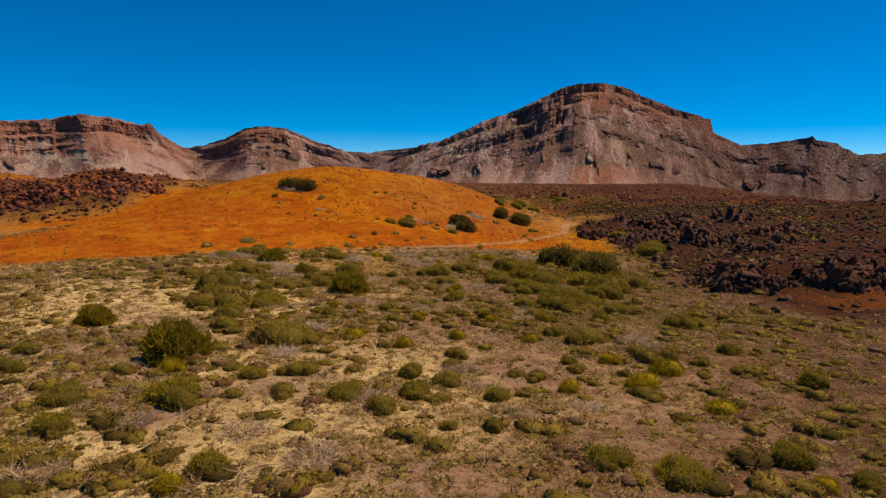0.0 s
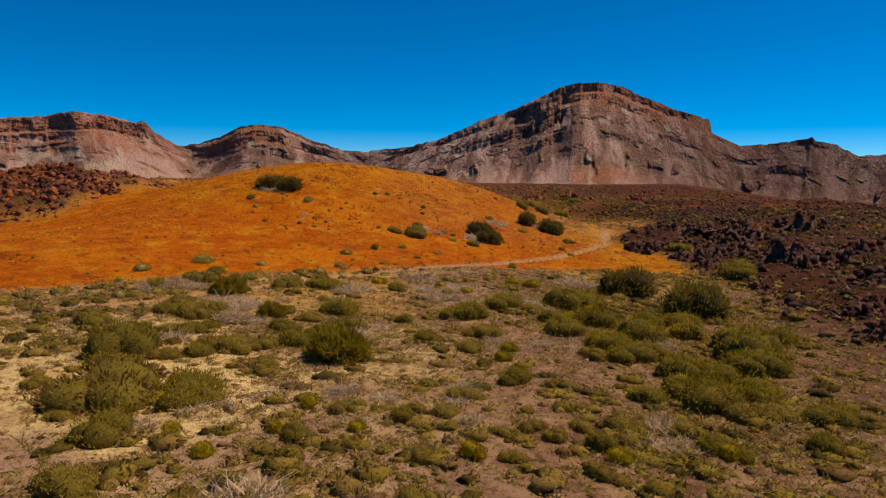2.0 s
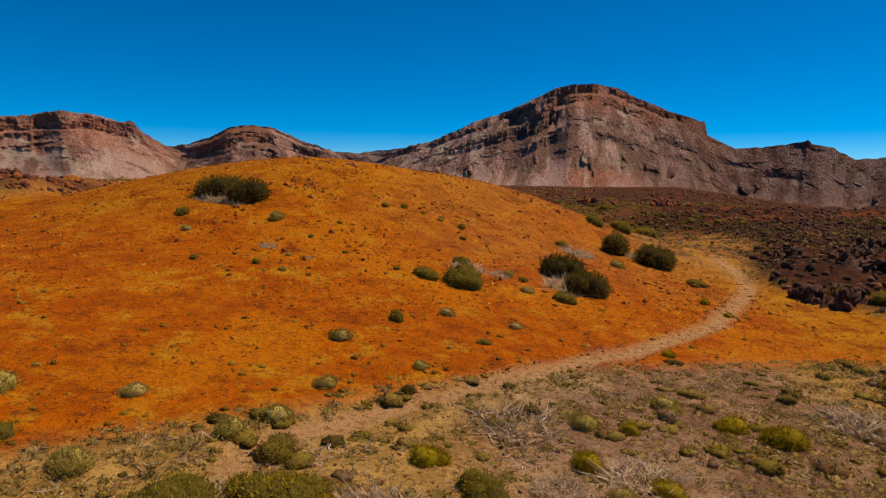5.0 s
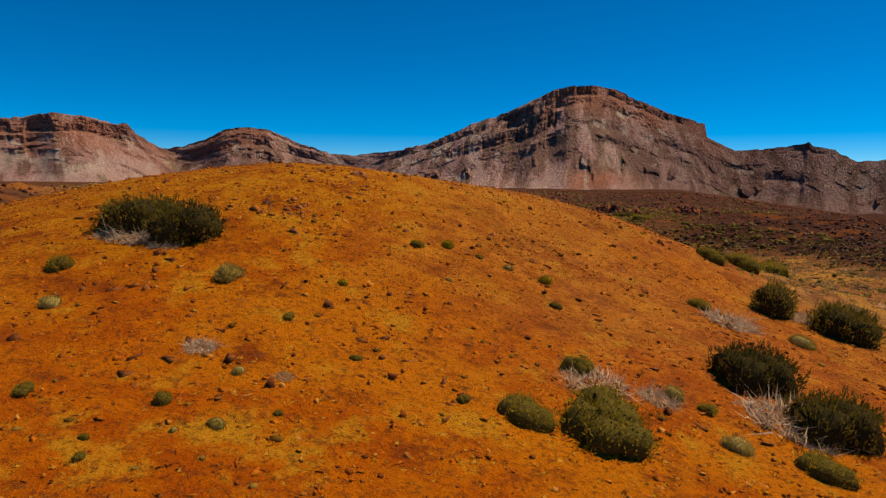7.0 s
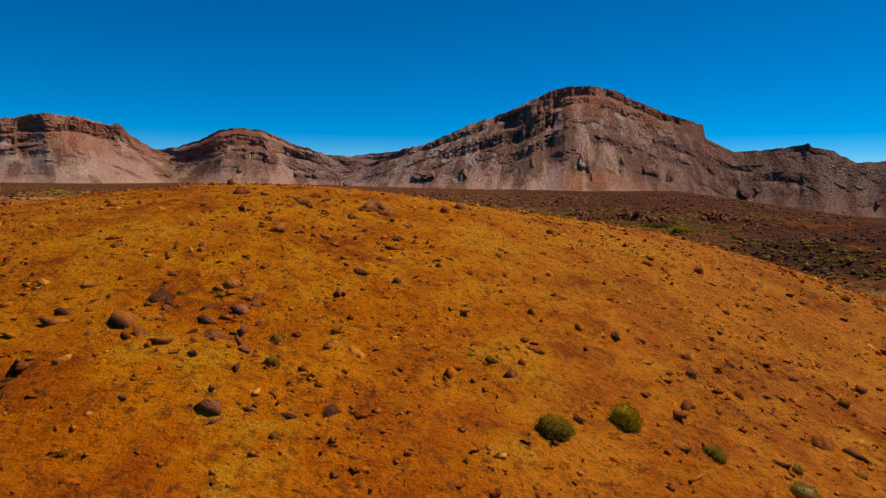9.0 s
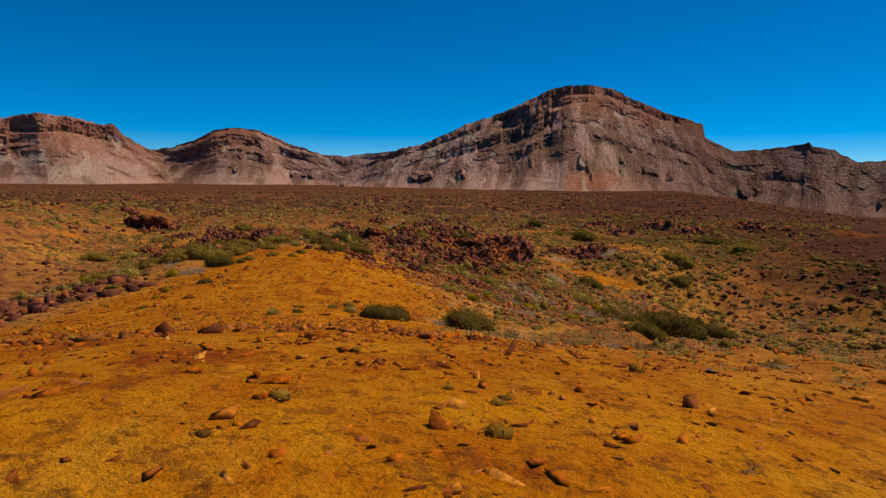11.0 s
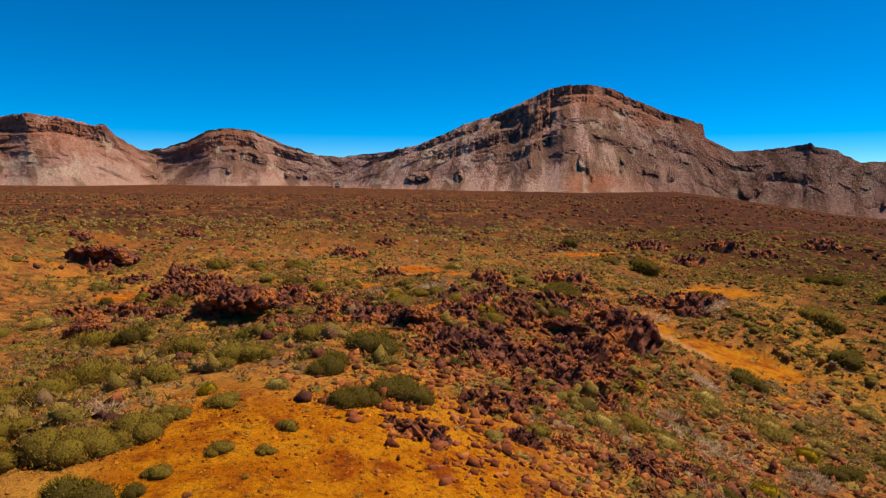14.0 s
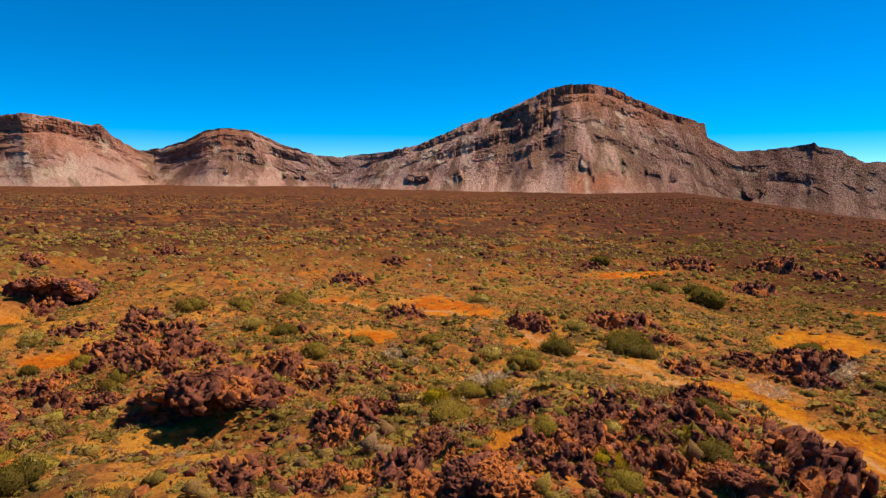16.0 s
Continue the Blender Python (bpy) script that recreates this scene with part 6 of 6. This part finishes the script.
cover("dark_lava_scrub", "olive-brown scrub among dark lava", 16000, (12, 120, 60, 200), lambda x, y: zones(x, y)[1] * smooth(0.35, 0.55, fbm(x / 8, y / 8, 3, 83)), 0.3, 1.1, 1.8, [tuft(427 + k, 15, 0.7) for k in range(3)], HEATH, lambda x, y: 0.0 + 0.65 * fbm(x / 7, y / 7, 3, 73))
cover("lava_scrub", "olive scrub growing between lava blocks", 36000, (-85, 70, 196, 310), lambda x, y: lava_green(x, y) * (np.abs(x + 24) < 20 + 0.8 * (y - 196)), 0.28, 1.0, 1.8, FAR_TUFTS, LAVA_SCRUB, olive)
cover("middle_scrub", "olive scrub over the middle of the lava plain", 62000, (-250, 230, 60, 470), lambda x, y: np.where(y > 300, 0.35 + 0.65 * lava_green(x, y), lava_green(x, y)) * np.where((np.abs(x + 8) < 80) & (y < 310), 0, 1) * np.where(y > 196, np.abs(x + 24) < 20 + 0.8 * (y - 190), 0.35), 0.40, 1.35, 1.8, [tuft(421 + k, 4, 0.5) for k in range(2)] + [mound(5 + k) for k in range(5)], LAVA_SCRUB, lambda x, y: olive(x, y) - 0.10 - 0.25 * smooth(-5, 70, x - 0.2 * (y - 300)))
cover("distant_scrub", "scrub far out on the lava plain", 50000, (-900, 900, 440, 1500), lambda x, y: (0.2 + 0.8 * smooth(0.38, 0.55, fbm(x / 45, y / 45, 4, 93))) * (np.abs(x + 24) < 0.78 * (y - 180)) * np.clip(520 / y, 0, 1), 0.9, 3.0, 1.5, [mound(k) for k in range(5)], PLAIN_SCRUB, lambda x, y: 0.0 + 0.70 * fbm(x / 40, y / 40, 3, 92) - 0.3 * smooth(0, 160, x - 0.2 * (y - 300)))
cover("hill_stones", "loose orange-brown stones over the lapilli hill", 32000, (-44, 18, 96, 204), lambda x, y: zones(x, y)[0] * (0.25 + 0.75 * smooth(0.44, 0.60, fbm(x / 7, y / 7, 4, 95))), 0.035, 0.24, 3.0, STONES, STONE, None, "stones", 0.2)
cover("hill_rubble", "brown and rust-red rocks in loose clusters on the hill", 5200, (-46, 22, 104, 203), lambda x, y: zones(x, y)[0] * (0.1 + 0.9 * smooth(0.46, 0.60, fbm(x / 6, y / 6, 4, 103))), 0.10, 0.42, 2.2, STONES, HILL_BROWN, None, "stones", 0.2)
cover("hill_pebbles", "small rust-red pebbles thick on the crown of the hill", 52000, (-36, 16, 106, 176), lambda x, y: zones(x, y)[0] * (0.25 + 0.75 * smooth(0.40, 0.56, fbm(x / 4, y / 4, 4, 105))) * (0.45 + 0.55 * smooth(-22, -10, x)), 0.025, 0.12, 2.0, CLODS, PEBBLE, None, "stones", 0.2)
cover("hill_straw", "low ochre straw tussocks over the lapilli", 22000, (-50, 30, 96, 203), lambda x, y: zones(x, y)[0] * (0.15 + 0.85 * smooth(0.42, 0.58, fbm(x / 8, y / 8, 4, 104))) * (1 - smooth(104, 114, y) * smooth(180, 168, y)), 0.07, 0.22, 1.8, FAR_TUFTS, STRAW)
cover("hill_clods", "dark red-brown clods strewn over the hill", 98000, (-62, 26, 68, 202), lambda x, y: zones(x, y)[0] * (0.10 + 0.9 * smooth(0.47, 0.61, fbm(x / 5, y / 5, 4, 96))) * (0.55 + 0.45 * smooth(105, 120, y)), 0.05, 0.20, 2.0, CLODS, CLOD, None, "stones", 0.25)
cover("field_stones", "grey-brown stones strewn over the soil", 26000, (-55, 60, 8, 100), lambda x, y: (1 - zones(x, y)[0]) * (0.2 + 0.8 * (1 - bare(x, y))) * wedge(x, y, 8, 0.75, 9), 0.035, 0.20, 3.5, STONES, GREY_STONE, None, "stones", 0.2)
cover("lava_blocks", "rough brown lava blocks heaped over the plain", 30000, (-160, 160, 110, 400), lambda x, y: zones(x, y)[2] * (y > 199) * (0.06 + 0.94 * smooth(0.40, 0.62, ridged(x / 13, y / 13, 3, 41))) * np.where(y > 290, 0.6, 1), 0.10, 0.62, 1.8, JAGS + FAR_JAGS, LAVA_STONE, None, "lava", 0.15)
cover("rust_rubble", "rust-red lava rubble spilling down the rise", 15000, (-34, 12, 186, 232), lambda x, y: 0.9 * smooth(1.2, 0.5, np.hypot((x + 12) / 20, (y - 211) / 21) + 0.5 * (fbm(x / 6, y / 6, 3, 99) - 0.5)), 0.08, 0.42, 1.8, JAGS, RUST_STONE, None, "lava", 0.15)
cover("rubble_blocks", "broken red-brown lava rubble on the rise behind the hill", 26000, (-125, -30, 108, 215), lambda x, y: zones(x, y)[2] * (0.5 + 0.5 * smooth(0.42, 0.55, fbm(x / 7, y / 5, 3, 98))) * (y < 190), 0.15, 0.85, 2.0, JAGS, LAVA_STONE, None, "lava", 0.15)
cover("dark_lava_blocks", "dark broken lava blocks heaped up", 20000, (20, 150, 40, 250), lambda x, y: zones(x, y)[1] * (0.4 + 0.6 * smooth(0.4, 0.6, ridged(x / 13, y / 13, 3, 41))), 0.10, 0.65, 2.0, JAGS, DARK_STONE, None, "lava", 0.15)
cover("distant_lava_blocks", "lava blocks far out on the plain", 30000, (-650, 800, 330, 1400), lambda x, y: (smooth(0.4, 0.62, fbm(x / 60, y / 60, 3, 97)) + 0.2) * (np.abs(x + 24) < 0.78 * (y - 170)), 0.6, 2.3, 2, FAR_JAGS, LAVA_STONE, None, "lava", 0.3)
cover("trail_border_stones", "stones along the edge of the footpath", 60000, (-30, 32, 62, 140), lambda x, y: 0.5 * smooth(0.35, 0.1, np.abs(trail_distance(x, y) - 0.85)), 0.04, 0.14, 2.5, STONES, GREY_STONE, None, "stones", 0.2)


# ---- dead twigs lying about ----
def twig_heap(seed, n=26):
    rng = np.random.default_rng(seed)
    a, r = rng.uniform(0, 6.28, n), np.sqrt(rng.uniform(0, 1, n))
    root = np.stack([r * np.cos(a), r * np.sin(a), rng.uniform(0, 0.12, n)], 1)
    way = rng.normal(size=(n, 3)) * [1, 1, 0.3] + [0, 0, 0.2]
    return blades(rng, root, way, rng.uniform(0.4, 1.0, n), rng.uniform(0.012, 0.03, n), 0.7)


HEAPS = [twig_heap(500 + k) for k in range(4)]
DEAD = tint_material("dead_twigs", [(0.0, (0.18, 0.10, 0.06)), (0.5, (0.36, 0.24, 0.16)), (1.0, (0.62, 0.48, 0.36))], 0.4)
cover("dead_twigs", "bleached dead twigs strewn between the shrubs", 9000, (-45, 50, 12, 100), lambda x, y: scrub_density(x, y) * wedge(x, y, 8, 0.75, 9) * smooth(0.46, 0.60, fbm(x / 6, y / 6, 3, 101)), 0.2, 0.75, 1.5, HEAPS, DEAD, None, "twigs", 0.0)
cover("plain_dead_twigs", "bleached dead twigs between lava blocks", 1800, (-60, 50, 196, 275), lambda x, y: lava_green(x, y) * smooth(0.5, 0.6, fbm(x / 6, y / 6, 3, 102)), 0.3, 0.9, 1.5, HEAPS, DEAD, None, "twigs", 0.0)
